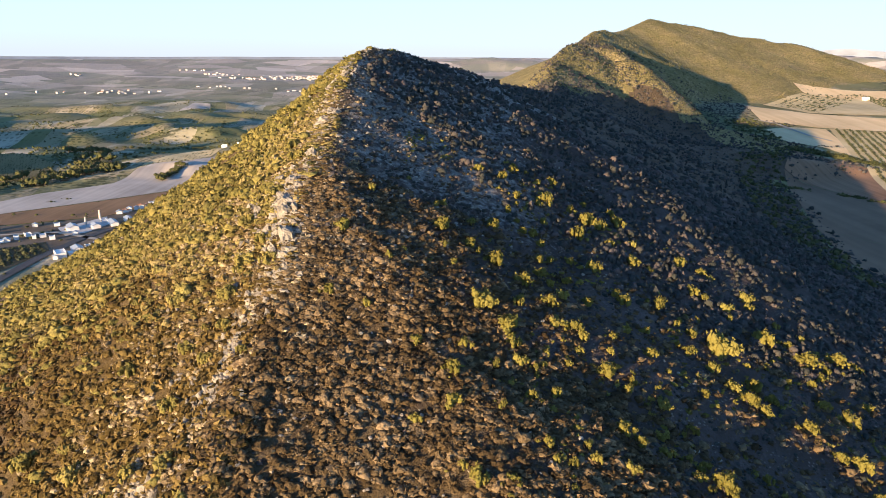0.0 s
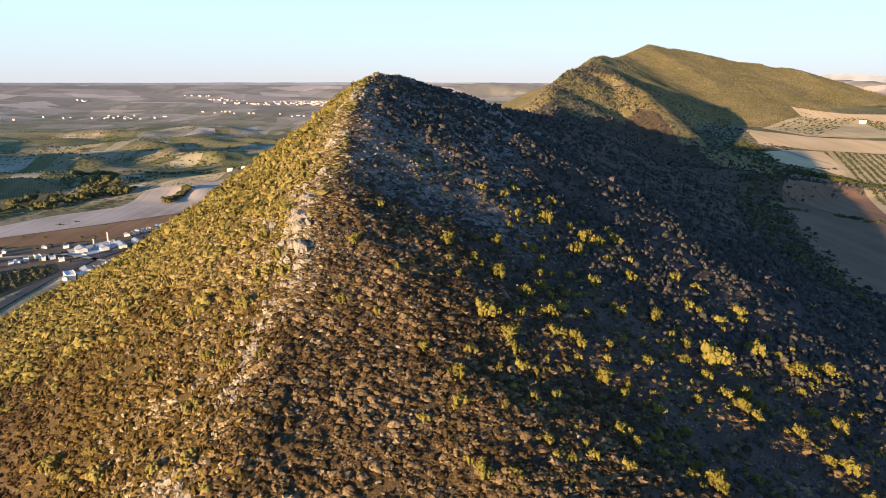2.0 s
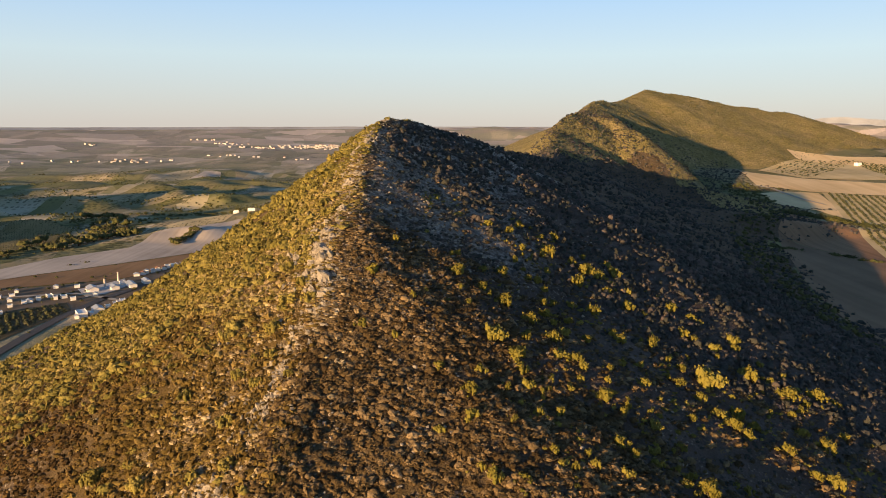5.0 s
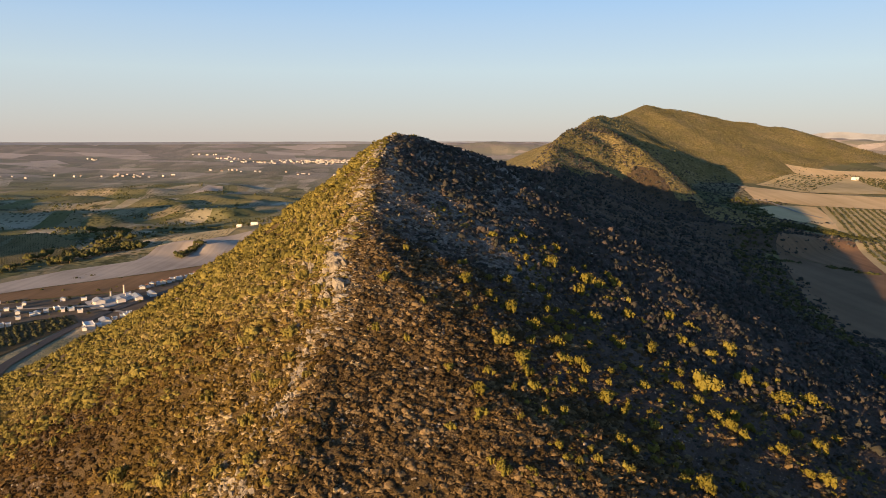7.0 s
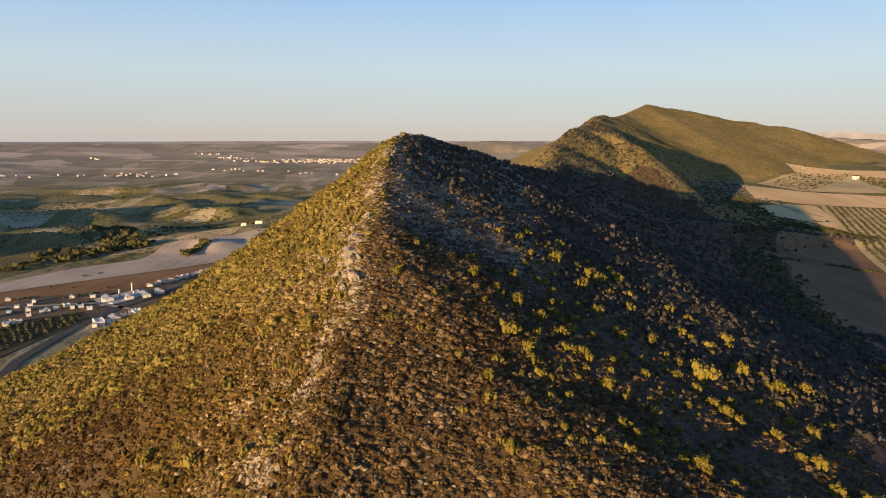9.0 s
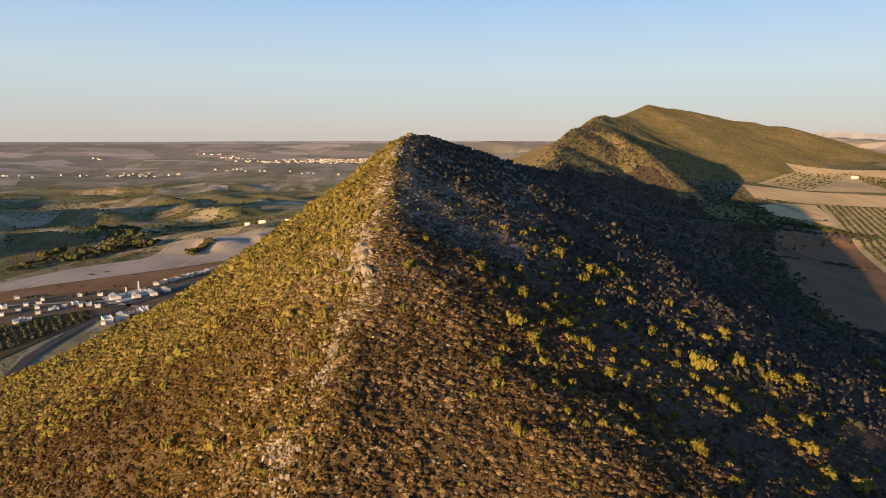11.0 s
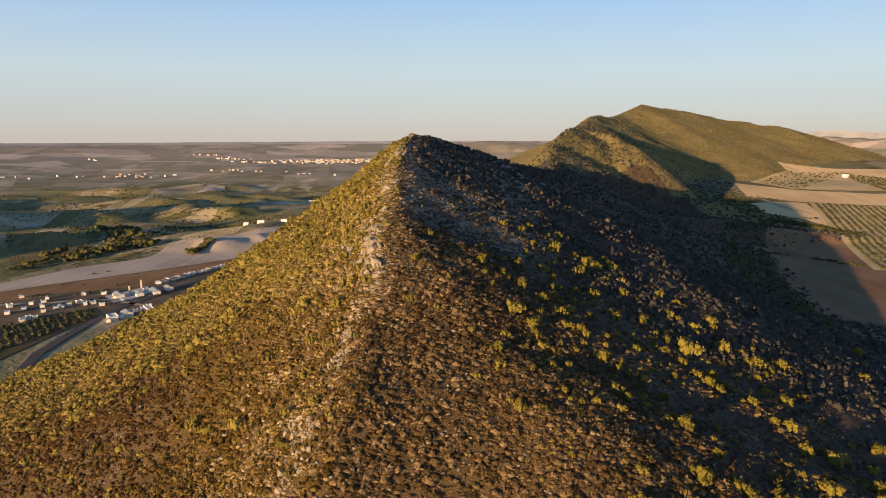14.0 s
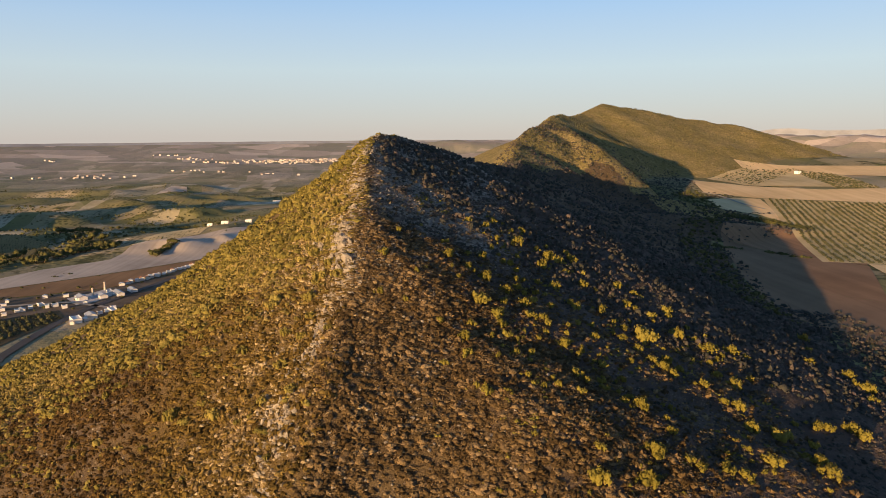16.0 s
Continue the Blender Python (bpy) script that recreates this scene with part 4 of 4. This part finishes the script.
# ---- fields, roads and hedges ----
def along(pts, n):
    """n places evenly along a line of (x, y) points."""
    p = np.array(pts, float)
    s = np.concatenate([[0], np.cumsum(np.hypot(*np.diff(p, axis=0).T))])
    t = np.linspace(0, s[-1], n)
    return np.stack([np.interp(t, s, p[:, 0]), np.interp(t, s, p[:, 1])], 1)


def field(name, edge_a, edge_b, mat, label, lift=0.5, category="field"):
    """A worked field that lies on the land between two of its edges."""
    la, lb = along(edge_a, 2), along(edge_b, 2)
    nu = int(max(np.hypot(*(la[1] - la[0])), np.hypot(*(lb[1] - lb[0]))) / 7) + 4
    nv = int(np.hypot(*(along(edge_a, 3)[1] - along(edge_b, 3)[1])) / 7) + 4
    A, B = along(edge_a, nu), along(edge_b, nu)
    w = np.linspace(0, 1, nv)[:, None, None]
    P = A[None] * (1 - w) + B[None] * w
    z = height(P[..., 0], P[..., 1], False) + lift
    v = np.concatenate([P, z[..., None]], 2).reshape(-1, 3)
    i = (np.arange(nv - 1)[:, None] * nu + np.arange(nu - 1)[None]).ravel()
    f = np.stack([i, i + 1, i + nu + 1, i + nu], 1)
    me = mesh_from(name, v, f, [mat], smooth=True)
    if me.polygons[0].normal.z < 0:
        me.flip_normals()
    return tagged(new(name, me), label, category, kind="structure")


def band(name, pts, width, mat, label, lift=0.8, category="road"):
    p = along(pts, max(12, len(pts) * 8))
    d = np.gradient(p, axis=0)
    n = np.stack([-d[:, 1], d[:, 0]], 1) / np.hypot(*d.T)[:, None]
    return field(name, p + n * width / 2, p - n * width / 2, mat, label, lift, category)


def grove_rows(name, a0, a1, b0, b1, rows, gap, size, label, templates, jitter=0.4):
    """Trees in straight rows; row ends run from a0 to a1 and from b0 to b1."""
    X, Y = [], []
    for k in range(rows):
        u = (k + 0.5) / rows
        p, q = np.array(a0) * (1 - u) + np.array(a1) * u, np.array(b0) * (1 - u) + np.array(b1) * u
        n = max(2, int(np.hypot(*(q - p)) / gap))
        w = (np.arange(n) + 0.5) / n
        X.append(p[0] + (q[0] - p[0]) * w)
        Y.append(p[1] + (q[1] - p[1]) * w)
    X, Y = np.concatenate(X), np.concatenate(Y)
    X, Y = X + rng.normal(0, jitter, len(X)), Y + rng.normal(0, jitter, len(X))
    ok = rng.uniform(0, 1, len(X)) < 0.95
    X, Y = X[ok], Y[ok]
    return scatter(name, templates, X, Y, rng.uniform(0.8, 1.2, len(X)) * size, MAT_OLIVE, label, "olive grove")


def hedge(name, pts, width, size, count, label, mat=None):
    p = along(pts, count)
    X, Y = p[:, 0] + rng.normal(0, width / 2, count), p[:, 1] + rng.normal(0, width / 2, count)
    return scatter(name, MEDIUM, X, Y, rng.uniform(0.5, 1.2, count) * size, mat or MAT_TREE, label, "hedge")


# east of the ridge
field("ploughed_field", [(385, 768), (400, 745), (425, 702), (470, 640)], [(318, 652), (330, 600), (348, 554), (380, 500)], MAT_PINK, "pinkish-brown tilled field with fine furrows")
field("fallow_field", [(317, 650), (329, 598), (347, 553), (380, 498)], [(252, 466), (266, 440), (284, 405), (310, 370)], MAT_GREY, "grey-brown fallow field at the foot of the hill")
field("rough_pasture", [(252, 465), (266, 439), (284, 404), (310, 369)], [(212, 330), (218, 318), (226, 300), (240, 270)], MAT_GREY, "pale rough pasture below the hillside")
field("fallow_field", [(420, 925), (458, 936), (498, 925)], [(398, 800), (430, 795), (445, 745)], MAT_TAN, "pale grey fallow field above a thicket")
field("stubble_field", [(480, 1140), (540, 1060), (643, 1008), (800, 1010)], [(440, 985), (490, 936), (596, 911), (720, 860)], MAT_TAN, "dry golden stubble field", 0.55)
field("olive_grove_floor", [(505, 930), (640, 890), (800, 842)], [(352, 520), (480, 480), (645, 432)], MAT_GROVE, "tan grassy floor between rows of olive trees", 0.6)
field("stubble_field", [(385, 507), (480, 477), (640, 430)], [(350, 400), (430, 345), (540, 290)], MAT_TAN, "dry golden field below the olive rows", 0.7)
field("orchard_floor", [(631, 1272), (755, 1300), (800, 1214)], [(517, 1160), (545, 1062), (740, 1015)], MAT_GROVE, "tan orchard floor on a gentle rise", 0.75)
field("stubble_field", [(650, 1345), (801, 1325), (1050, 1310)], [(640, 1280), (767, 1225), (950, 1130)], MAT_TAN, "pale golden field below the far hill", 0.8)
band("dirt_track", [(432, 1000), (450, 960), (452, 880), (462, 838)], 5, MAT_TRACK, "pale dirt track between fields", 1.0)
grove_rows("olive_rows", (508, 926), (798, 840), (358, 522), (642, 436), 38, 3.2, 4.2, "long straight rows of young olive trees", SMALL, 0.25)
grove_rows("orchard_rows", (530, 1160), (560, 1066), (640, 1275), (760, 1300), 9, 9.0, 6.0, "orchard trees in loose blocks on pale soil", MEDIUM, 1.4)
grove_rows("orchard_rows", (745, 1290), (790, 1215), (668, 1012), (740, 1015), 12, 6.0, 4.5, "orchard trees in close rows on pale soil", SMALL, 0.8)
hedge("thicket", [(388, 776), (410, 775), (427, 742), (436, 700)], 10, 10, 170, "dark thicket of trees between two fields")
hedge("hedge", [(296, 606), (314, 596)], 4, 8, 12, "short dark hedge along a field edge")
hedge("hedge", [(330, 580), (344, 556), (352, 542)], 4, 8, 18, "dark broken hedge along a field edge")
hedge("hedge", [(398, 900), (432, 960), (467, 958)], 3, 5, 30, "dark hedge at the foot of the far hill")
EDGE = curve([(320, 214), (378, 227), (461, 250), (549, 277), (666, 324), (796, 393), (988, 435)])
x, y = sow(5200, 150, 440, 300, 1000, lambda x, y: (x < EDGE(y) + 2 * wave(x, y, 14, 71)) * (x > EDGE(y) - 45) * 1.0)
scatter("bushes", COARSE, x, y, rng.uniform(2.0, 5.5, len(x)), MAT_TREE, "dark trees and bushes along the foot of the hill", "bushes")

# west of the ridge
field("village_ground", [(-600, 575), (-489, 655), (-452, 695), (-399, 722), (-366, 741), (-330, 804), (-200, 940)],
      [(-520, 470), (-430, 560), (-405, 610), (-340, 610), (-300, 600), (-270, 720), (-170, 860)], MAT_YARD, "trodden brown ground between village houses", 0.35)
field("stubble_field", [(-700, 700), (-549, 758), (-505, 869), (-445, 935), (-437, 1080), (-373, 1150), (-250, 1290)],
      [(-640, 640), (-520, 711), (-481, 757), (-435, 802), (-384, 854), (-329, 918), (-180, 1060)], MAT_STUBBLE, "pale rolling stubble field over a low rise")
field("ploughed_field", [(-640, 636), (-518, 708), (-480, 754), (-433, 799), (-382, 851), (-328, 914), (-180, 1055)],
      [(-600, 580), (-489, 662), (-452, 700), (-399, 726), (-366, 745), (-330, 808), (-190, 950)], MAT_PLOUGH, "brown ploughed field beside the village")
field("works_yard", [(-390, 691), (-376, 713), (-364, 743)], [(-365, 658), (-351, 673), (-345, 708)], MAT_CONCRETE, "pale concrete yard between the works halls", 0.45)
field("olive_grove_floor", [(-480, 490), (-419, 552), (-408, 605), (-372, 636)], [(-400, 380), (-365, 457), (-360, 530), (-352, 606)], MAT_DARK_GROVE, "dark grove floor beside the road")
grove_rows("olive_rows", (-478, 492), (-376, 634), (-400, 384), (-354, 604), 26, 4.6, 5.0, "rows of dark olive trees beside the road", SMALL, 0.6)
band("road", [(-300, 330), (-343, 479), (-347, 528), (-349, 578), (-345, 646), (-332, 697), (-314, 779), (-275, 880), (-215, 980)], 9, MAT_ASPHALT, "grey country road past the village")
band("road", [(-520, 640), (-478, 648), (-412, 664), (-380, 672), (-345, 655), (-318, 640)], 6, MAT_TRACK, "pale side road into the village")
field("orchard_floor", [(-467, 1094), (-434, 1257), (-380, 1240)], [(-444, 1010), (-413, 1098), (-380, 1150)], MAT_GROVE, "tan orchard floor beyond the stubble field")
grove_rows("orchard_rows", (-462, 1090), (-390, 1240), (-440, 1014), (-384, 1150), 16, 7.0, 3.6, "pale rows of small orchard trees", MEDIUM, 0.5)


field("olive_grove_floor", [(-851, 1259), (-730, 1180), (-609, 1101)], [(-612, 883), (-592, 940), (-573, 996)], MAT_HILL_GROVE, "olive-brown grove floor on a low hillside", 0.4)
grove_rows("olive_rows", (-851, 1259), (-609, 1101), (-612, 883), (-573, 996), 30, 4.5, 2.1, "rows of dark olive trees on a low hillside", FAR, 0.6)
field("stubble_field", [(-895, 2409), (-809, 2470)], [(-894, 2570), (-839, 2581)], MAT_STUBBLE, "small pale stubble field on a hillock", 0.8)
x, y = sow(16000, -1500, -330, 900, 2700, lambda x, y: (side(x, y) < -150) * ramp(0.15, 0.6, wave(x, y, 130, 91) + 0.6 * wave(x, y, 40, 92)) * (y > 1150 + (x + 330) * 0.55) * 0.8)
scatter("scrub", FAR, x, y, rng.uniform(2.5, 7.0, len(x)), MAT_TREE, "dark scrub and small trees on the rolling plain", "scrub")


# ---- trees of the plain ----
def tree_kind(r, label):
    """A broad tree ten metres high: trunk with limbs and a crown of many clumps."""
    ob = new("tree")
    v, f = tuft(r, 12, 120, 0.07, 0.95)
    v = v * np.array([8.5, 8.5, 8.5]) + np.array([0, 0, 2.2])
    part("crown", mesh_from("crown", v, f, [MAT_TREE], smooth=True, plant=np.full(len(v), r.uniform(0.2, 0.9))), ob)
    part("trunk", lathe(r, [(-0.6, 0.45, 0, 0), (1.5, 0.32, 0.1, 0), (3.5, 0.26, 0.2, 0.1), (6, 0.12, 0.3, 0.3)], 7, "trunk", MAT_BARK), ob)
    for k in range(3):
        a = r.uniform(0, 6.28)
        part("limb", lathe(r, [(2.6, 0.16, 0.15, 0.05), (4.2, 0.1, math.cos(a), math.sin(a)), (6.0, 0.05, 2.2 * math.cos(a), 2.2 * math.sin(a))], 5, "limb", MAT_BARK), ob)
    return tagged(ob, label, "tree")


r3 = np.random.default_rng(31)
TREES = [tree_kind(r3, "dark broad-crowned tree beside the fields") for _ in range(4)]
WOOD = [(-607, 1225), (-549, 1126), (-558, 1095), (-483, 1033), (-503, 1039), (-510, 1026), (-519, 971), (-526, 952), (-540, 932), (-650, 1274), (-660, 1251),
        (-570, 1000), (-600, 960), (-585, 1150), (-540, 1060), (-495, 1060), (-530, 1010)]
tree_places = [(x + r3.normal() * 9, y + r3.normal() * 16, r3.uniform(1.0, 2.4)) for x, y in WOOD for _ in range(6)]
tree_places += [(x + r3.normal() * 3, y + r3.normal() * 3, r3.uniform(0.6, 1.1)) for x, y in along([(-620, 1372), (-549, 1357), (-504, 1374), (-428, 1367), (-380, 1375)], 46)]
tree_places += [(x + r3.normal() * 3, y + r3.normal() * 3, r3.uniform(1.1, 1.6)) for x, y in along([(-392, 962), (-388, 984), (-376, 1014)], 18)]
tree_places += [(x + r3.normal() * 4, y + r3.normal() * 4, r3.uniform(0.4, 0.8)) for x, y in along([(-540, 930), (-560, 880), (-590, 830), (-640, 770)], 16)]
tree_places += [(x + r3.normal() * 4, y + r3.normal() * 6, r3.uniform(0.6, 1.3)) for x, y in along([(-581, 840), (-586, 891), (-569, 929), (-545, 959), (-530, 1015), (-506, 1058), (-489, 1094)], 60)]
tree_places += [(x, y, 0.5) for x, y in [(-392, 668), (-405, 655), (-360, 640), (-345, 745), (-338, 770), (-300, 560), (-312, 540), (-296, 590), (-330, 690), (-420, 690)]]


def plant_trees(kinds, places, group):
    for k, (x, y, s) in enumerate(places):
        m = Matrix.Translation((x, y, float(height(x, y, False)))) @ Matrix.Rotation(r3.uniform(0, 6.28), 4, "Z")
        t = kinds[k % len(kinds)]
        if k < len(kinds):
            t.matrix_basis = m @ Matrix.Diagonal((s, s, s, 1))
            tagged(t, group=group)
        else:
            copy_thing(t, m).scale = (s, s, s * r3.uniform(0.8, 1.1))


plant_trees(TREES, tree_places, "trees of the western fields")


x, y = sow(520, -470, -285, 520, 880, lambda x, y: ramp(0.0, 0.5, wave(x, y, 25, 95)) * (y > 440 - (x + 290) * 1.3) * (y < 420 - (x + 330) * 6) * 1.0)
scatter("bushes", COARSE, x, y, rng.uniform(2.0, 5.0, len(x)), MAT_TREE, "dark garden trees and bushes between village houses", "bushes")


# ---- buildings ----
def box(x0, y0, z0, x1, y1, z1):
    v = [(x0, y0, z0), (x1, y0, z0), (x1, y1, z0), (x0, y1, z0), (x0, y0, z1), (x1, y0, z1), (x1, y1, z1), (x0, y1, z1)]
    f = [(0, 3, 2, 1), (4, 5, 6, 7), (0, 1, 5, 4), (1, 2, 6, 5), (2, 3, 7, 6), (3, 0, 4, 7)]
    return v, f


def boxes(name, items, mat):
    V, Fc = [], []
    for it in items:
        v, f = box(*it)
        Fc += [tuple(i + len(V) for i in q) for q in f]
        V += v
    return mesh_from(name, V, Fc, [mat])


def gable(name, w, d, z0, rise, over, mat):
    """A pitched roof with eaves; the ridge runs along x."""
    x, y, t = w / 2 + over, d / 2 + over, 0.22
    v = [(-x, -y, z0 - 0.1), (x, -y, z0 - 0.1), (x, y, z0 - 0.1), (-x, y, z0 - 0.1), (-x, 0, z0 + rise), (x, 0, z0 + rise)]
    v += [(a, b, c + t) for a, b, c in v]
    f = [(0, 4, 5, 1), (3, 2, 5, 4), (6, 7, 11, 10), (9, 10, 11, 8), (0, 1, 7, 6), (2, 3, 9, 8)]
    g = [(0, 6, 10, 4), (3, 4, 10, 9), (1, 5, 11, 7), (2, 8, 11, 5)]
    return mesh_from(name, v, f + g, [mat])


def house(x, y, turn, w, d, h, roof="tile", windows=3, wall=None, group="village houses", label="whitewashed village house with small dark windows"):
    ob = new("house")
    wm = wall or MAT_WHITE
    part("wall", boxes("wall", [(-w / 2, -d / 2, -1, w / 2, d / 2, h)], wm), ob)
    if roof == "flat":
        part("roof", boxes("roof", [(-w / 2 - 0.1, -d / 2 - 0.1, h, w / 2 + 0.1, d / 2 + 0.1, h + 0.25)], wm), ob)
        for e in (-d / 2 - 0.1, d / 2 - 0.15):
            part("parapet", boxes("parapet", [(-w / 2 - 0.1, e, h + 0.25, w / 2 + 0.1, e + 0.25, h + 0.8)], wm), ob)
    else:
        part("roof", gable("roof", w, d, h, 0.22 * d, 0.35, MAT_TILE if roof == "tile" else MAT_SHEET), ob)
        ends = [(-w / 2, -d / 2, h), (-w / 2, d / 2, h), (-w / 2, 0, h + 0.2 * d), (w / 2, -d / 2, h), (w / 2, d / 2, h), (w / 2, 0, h + 0.2 * d)]
        part("gable_wall", mesh_from("gable_wall", ends[:3], [(0, 2, 1)], [wm]), ob)
        part("gable_wall", mesh_from("gable_wall", ends[3:], [(0, 1, 2)], [wm]), ob)
    pane = None
    for floor in range(max(1, int(h / 3))):
        for k in range(windows):
            wx = (k + 0.5) / windows * w - w / 2
            if floor == 0 and k == windows // 2:
                part("door", boxes("door", [(wx - 0.5, -d / 2 - 0.06, 0, wx + 0.5, -d / 2 + 0.02, 2.1)], MAT_WOOD), ob)
                continue
            pane = pane or boxes("window", [(-0.5, -0.05, 0, 0.5, 0.04, 1.2)], MAT_GLASS)
            p = part("window", pane, ob)
            p.location = (wx, -d / 2, 1.0 + floor * 3)
    ob.matrix_basis = Matrix.Translation((x, y, float(height(x, y, False)) + 0.3)) @ Matrix.Rotation(turn, 4, "Z")
    return tagged(ob, label, "house", group)


ROW = along([(-357, 757), (-341, 792), (-331, 822), (-322, 848), (-310, 876)], 17)
for x, y in ROW:
    house(x + r3.normal() * 0.8, y + r3.normal() * 0.5, -1.12 + r3.uniform(-0.08, 0.08), r3.uniform(5.5, 7.5), r3.uniform(4.5, 6), r3.choice([2.4, 2.8, 3.8]), r3.choice(["sheet", "flat", "flat", "tile"]), 3)
for x, y in [(-449, 612), (-418, 586), (-411, 594), (-410, 638), (-416, 697), (-477, 683), (-385, 655), (-395, 700), (-440, 660), (-464, 640), (-430, 640)]:
    house(x, y, -0.95 + r3.uniform(-0.15, 0.15), r3.uniform(4.5, 8), r3.uniform(4, 5.5), r3.choice([2.4, 2.6, 3.2]), r3.choice(["sheet", "flat", "flat", "tile"]), 3)
for x, y in [(-334, 582), (-336, 598), (-327, 594), (-325, 606), (-324, 619), (-321, 628), (-318, 637), (-373, 681), (-359, 666), (-357, 700), (-356, 719), (-371, 646), (-405, 646), (-401, 658), (-390, 649), (-449, 653), (-446, 678), (-443, 630), (-408, 637), (-417, 619), (-418, 584), (-416, 592), (-412, 634)]:
    house(x, y, -0.95 + r3.uniform(-0.2, 0.2), r3.uniform(4, 9), r3.uniform(3.5, 5), r3.choice([2.2, 2.4, 3.0]), r3.choice(["sheet", "flat", "flat"]), 3)
# the works: white halls, long sheds and two chimneys
house(-372, 686, -0.9, 16, 9, 3.4, "sheet", 4, label="large white works hall with a grey sheet roof", group="works")
house(-353, 694, -0.9, 13, 8, 3.0, "sheet", 4, label="white works shed with a grey sheet roof", group="works")
house(-340, 706, -0.95, 22, 7, 3.4, "sheet", 5, label="long low shed with a grey-blue sheet roof", group="works")
house(-331, 722, -0.95, 16, 7, 3.4, "sheet", 4, label="long low shed with a grey-blue sheet roof", group="works")
house(-334, 590, -0.95, 16, 8, 3.8, "flat", 4, label="stacked white building above the road", group="works")
house(-326, 604, -0.95, 14, 9, 3.4, "sheet", 4, label="low white shed with a grey-blue sheet roof", group="works")
house(-312, 622, -0.95, 19, 6, 3.8, "flat", 4, label="long white building on the hill foot", group="works")
house(-304, 610, -0.95, 10, 6, 3.0, "tile", 3, label="small white building on the hill foot", group="works")
house(-300, 530, -0.6, 9, 5, 2.4, "flat", 3, wall=MAT_BRICK, label="small pale farm shed on the hill foot", group="works")
house(728, 1238, 0.4, 9, 8, 5, "flat", 2, label="small white hut among orchard trees", group="farm houses")
for x, y, w in [(-395, 1273, 9), (-371, 1290, 13), (-334, 1326, 12), (-627, 2270, 22), (-425, 2120, 24)]:
    house(x, y, 0.1, w, 8, 4, "flat", 3, label="white farmhouse on the open plain", group="farm houses")


def chimney(x, y, high):
    ob = new("factory_chimney")
    part("shaft", lathe(r3, [(-0.5, 1.4, 0, 0), (2, 1.25, 0, 0), (high - 0.8, 0.9, 0, 0)], 12, "shaft", MAT_BRICK), ob)
    part("rim", lathe(r3, [(high - 0.8, 1.1, 0, 0), (high, 1.1, 0, 0), (high, 0.7, 0, 0)], 12, "rim", MAT_BRICK), ob)
    ob.location = (x, y, float(height(x, y, False)))
    return tagged(ob, "pale brick factory chimney beside white halls", "chimney", "works")


chimney(-367, 703, 9)
chimney(-366, 732, 10)


# ---- the far town and farms ----
def town_house(w, d, h, tile):
    ob = new("town_house")
    part("wall", boxes("wall", [(-w / 2, -d / 2, -3, w / 2, d / 2, h)], MAT_LIMEWASH), ob)
    part("roof", gable("roof", w, d, h, 0.2 * d, 0.3, MAT_TILE) if tile else boxes("roof", [(-w / 2 - 0.2, -d / 2 - 0.2, h, w / 2 + 0.2, d / 2 + 0.2, h + 0.5)], MAT_LIMEWASH), ob)
    return tagged(ob, "white house in a distant town", "house", "houses of the far town")


KINDS = [town_house(r3.uniform(16, 26) if k % 8 == 1 else r3.uniform(5, 11), r3.uniform(6, 10), r3.uniform(3.5, 7), k % 3 == 0) for k in range(8)]
spots = []
for x, y, n, sx, sy in [(-1061, 3800, 8, 50, 8), (-932, 3790, 18, 50, 16), (-843, 3880, 24, 50, 30), (-720, 3890, 48, 50, 40), (-600, 3890, 66, 45, 50), (-480, 3900, 54, 45, 50),
                        (-360, 3990, 20, 60, 60), (-1247, 3914, 8, 40, 15), (-1351, 4052, 5, 60, 15), (-1139, 3916, 6, 40, 30), (-1054, 3409, 5, 40, 20), (-1902, 3725, 5, 40, 8),
                        (-1408, 3108, 8, 50, 10), (-1320, 3180, 7, 60, 30), (-1560, 3080, 6, 90, 20), (-1800, 2950, 5, 120, 30), (-900, 3330, 4, 120, 20), (-700, 3250, 4, 90, 20)]:
    spots += [(x + r3.normal() * sx, y + r3.normal() * sy) for _ in range(n)]
for k, (x, y) in enumerate(spots):
    m = Matrix.Translation((x, y, float(height(x, y, False)))) @ Matrix.Rotation(r3.uniform(-0.5, 0.5), 4, "Z")
    if k < len(KINDS):
        KINDS[k].matrix_basis = m
    else:
        copy_thing(KINDS[k % len(KINDS)], m)


# ---- the last distance: a low rim of far hills, haze put into its colour ----
n = 480
a = np.linspace(0, 2 * math.pi, n)
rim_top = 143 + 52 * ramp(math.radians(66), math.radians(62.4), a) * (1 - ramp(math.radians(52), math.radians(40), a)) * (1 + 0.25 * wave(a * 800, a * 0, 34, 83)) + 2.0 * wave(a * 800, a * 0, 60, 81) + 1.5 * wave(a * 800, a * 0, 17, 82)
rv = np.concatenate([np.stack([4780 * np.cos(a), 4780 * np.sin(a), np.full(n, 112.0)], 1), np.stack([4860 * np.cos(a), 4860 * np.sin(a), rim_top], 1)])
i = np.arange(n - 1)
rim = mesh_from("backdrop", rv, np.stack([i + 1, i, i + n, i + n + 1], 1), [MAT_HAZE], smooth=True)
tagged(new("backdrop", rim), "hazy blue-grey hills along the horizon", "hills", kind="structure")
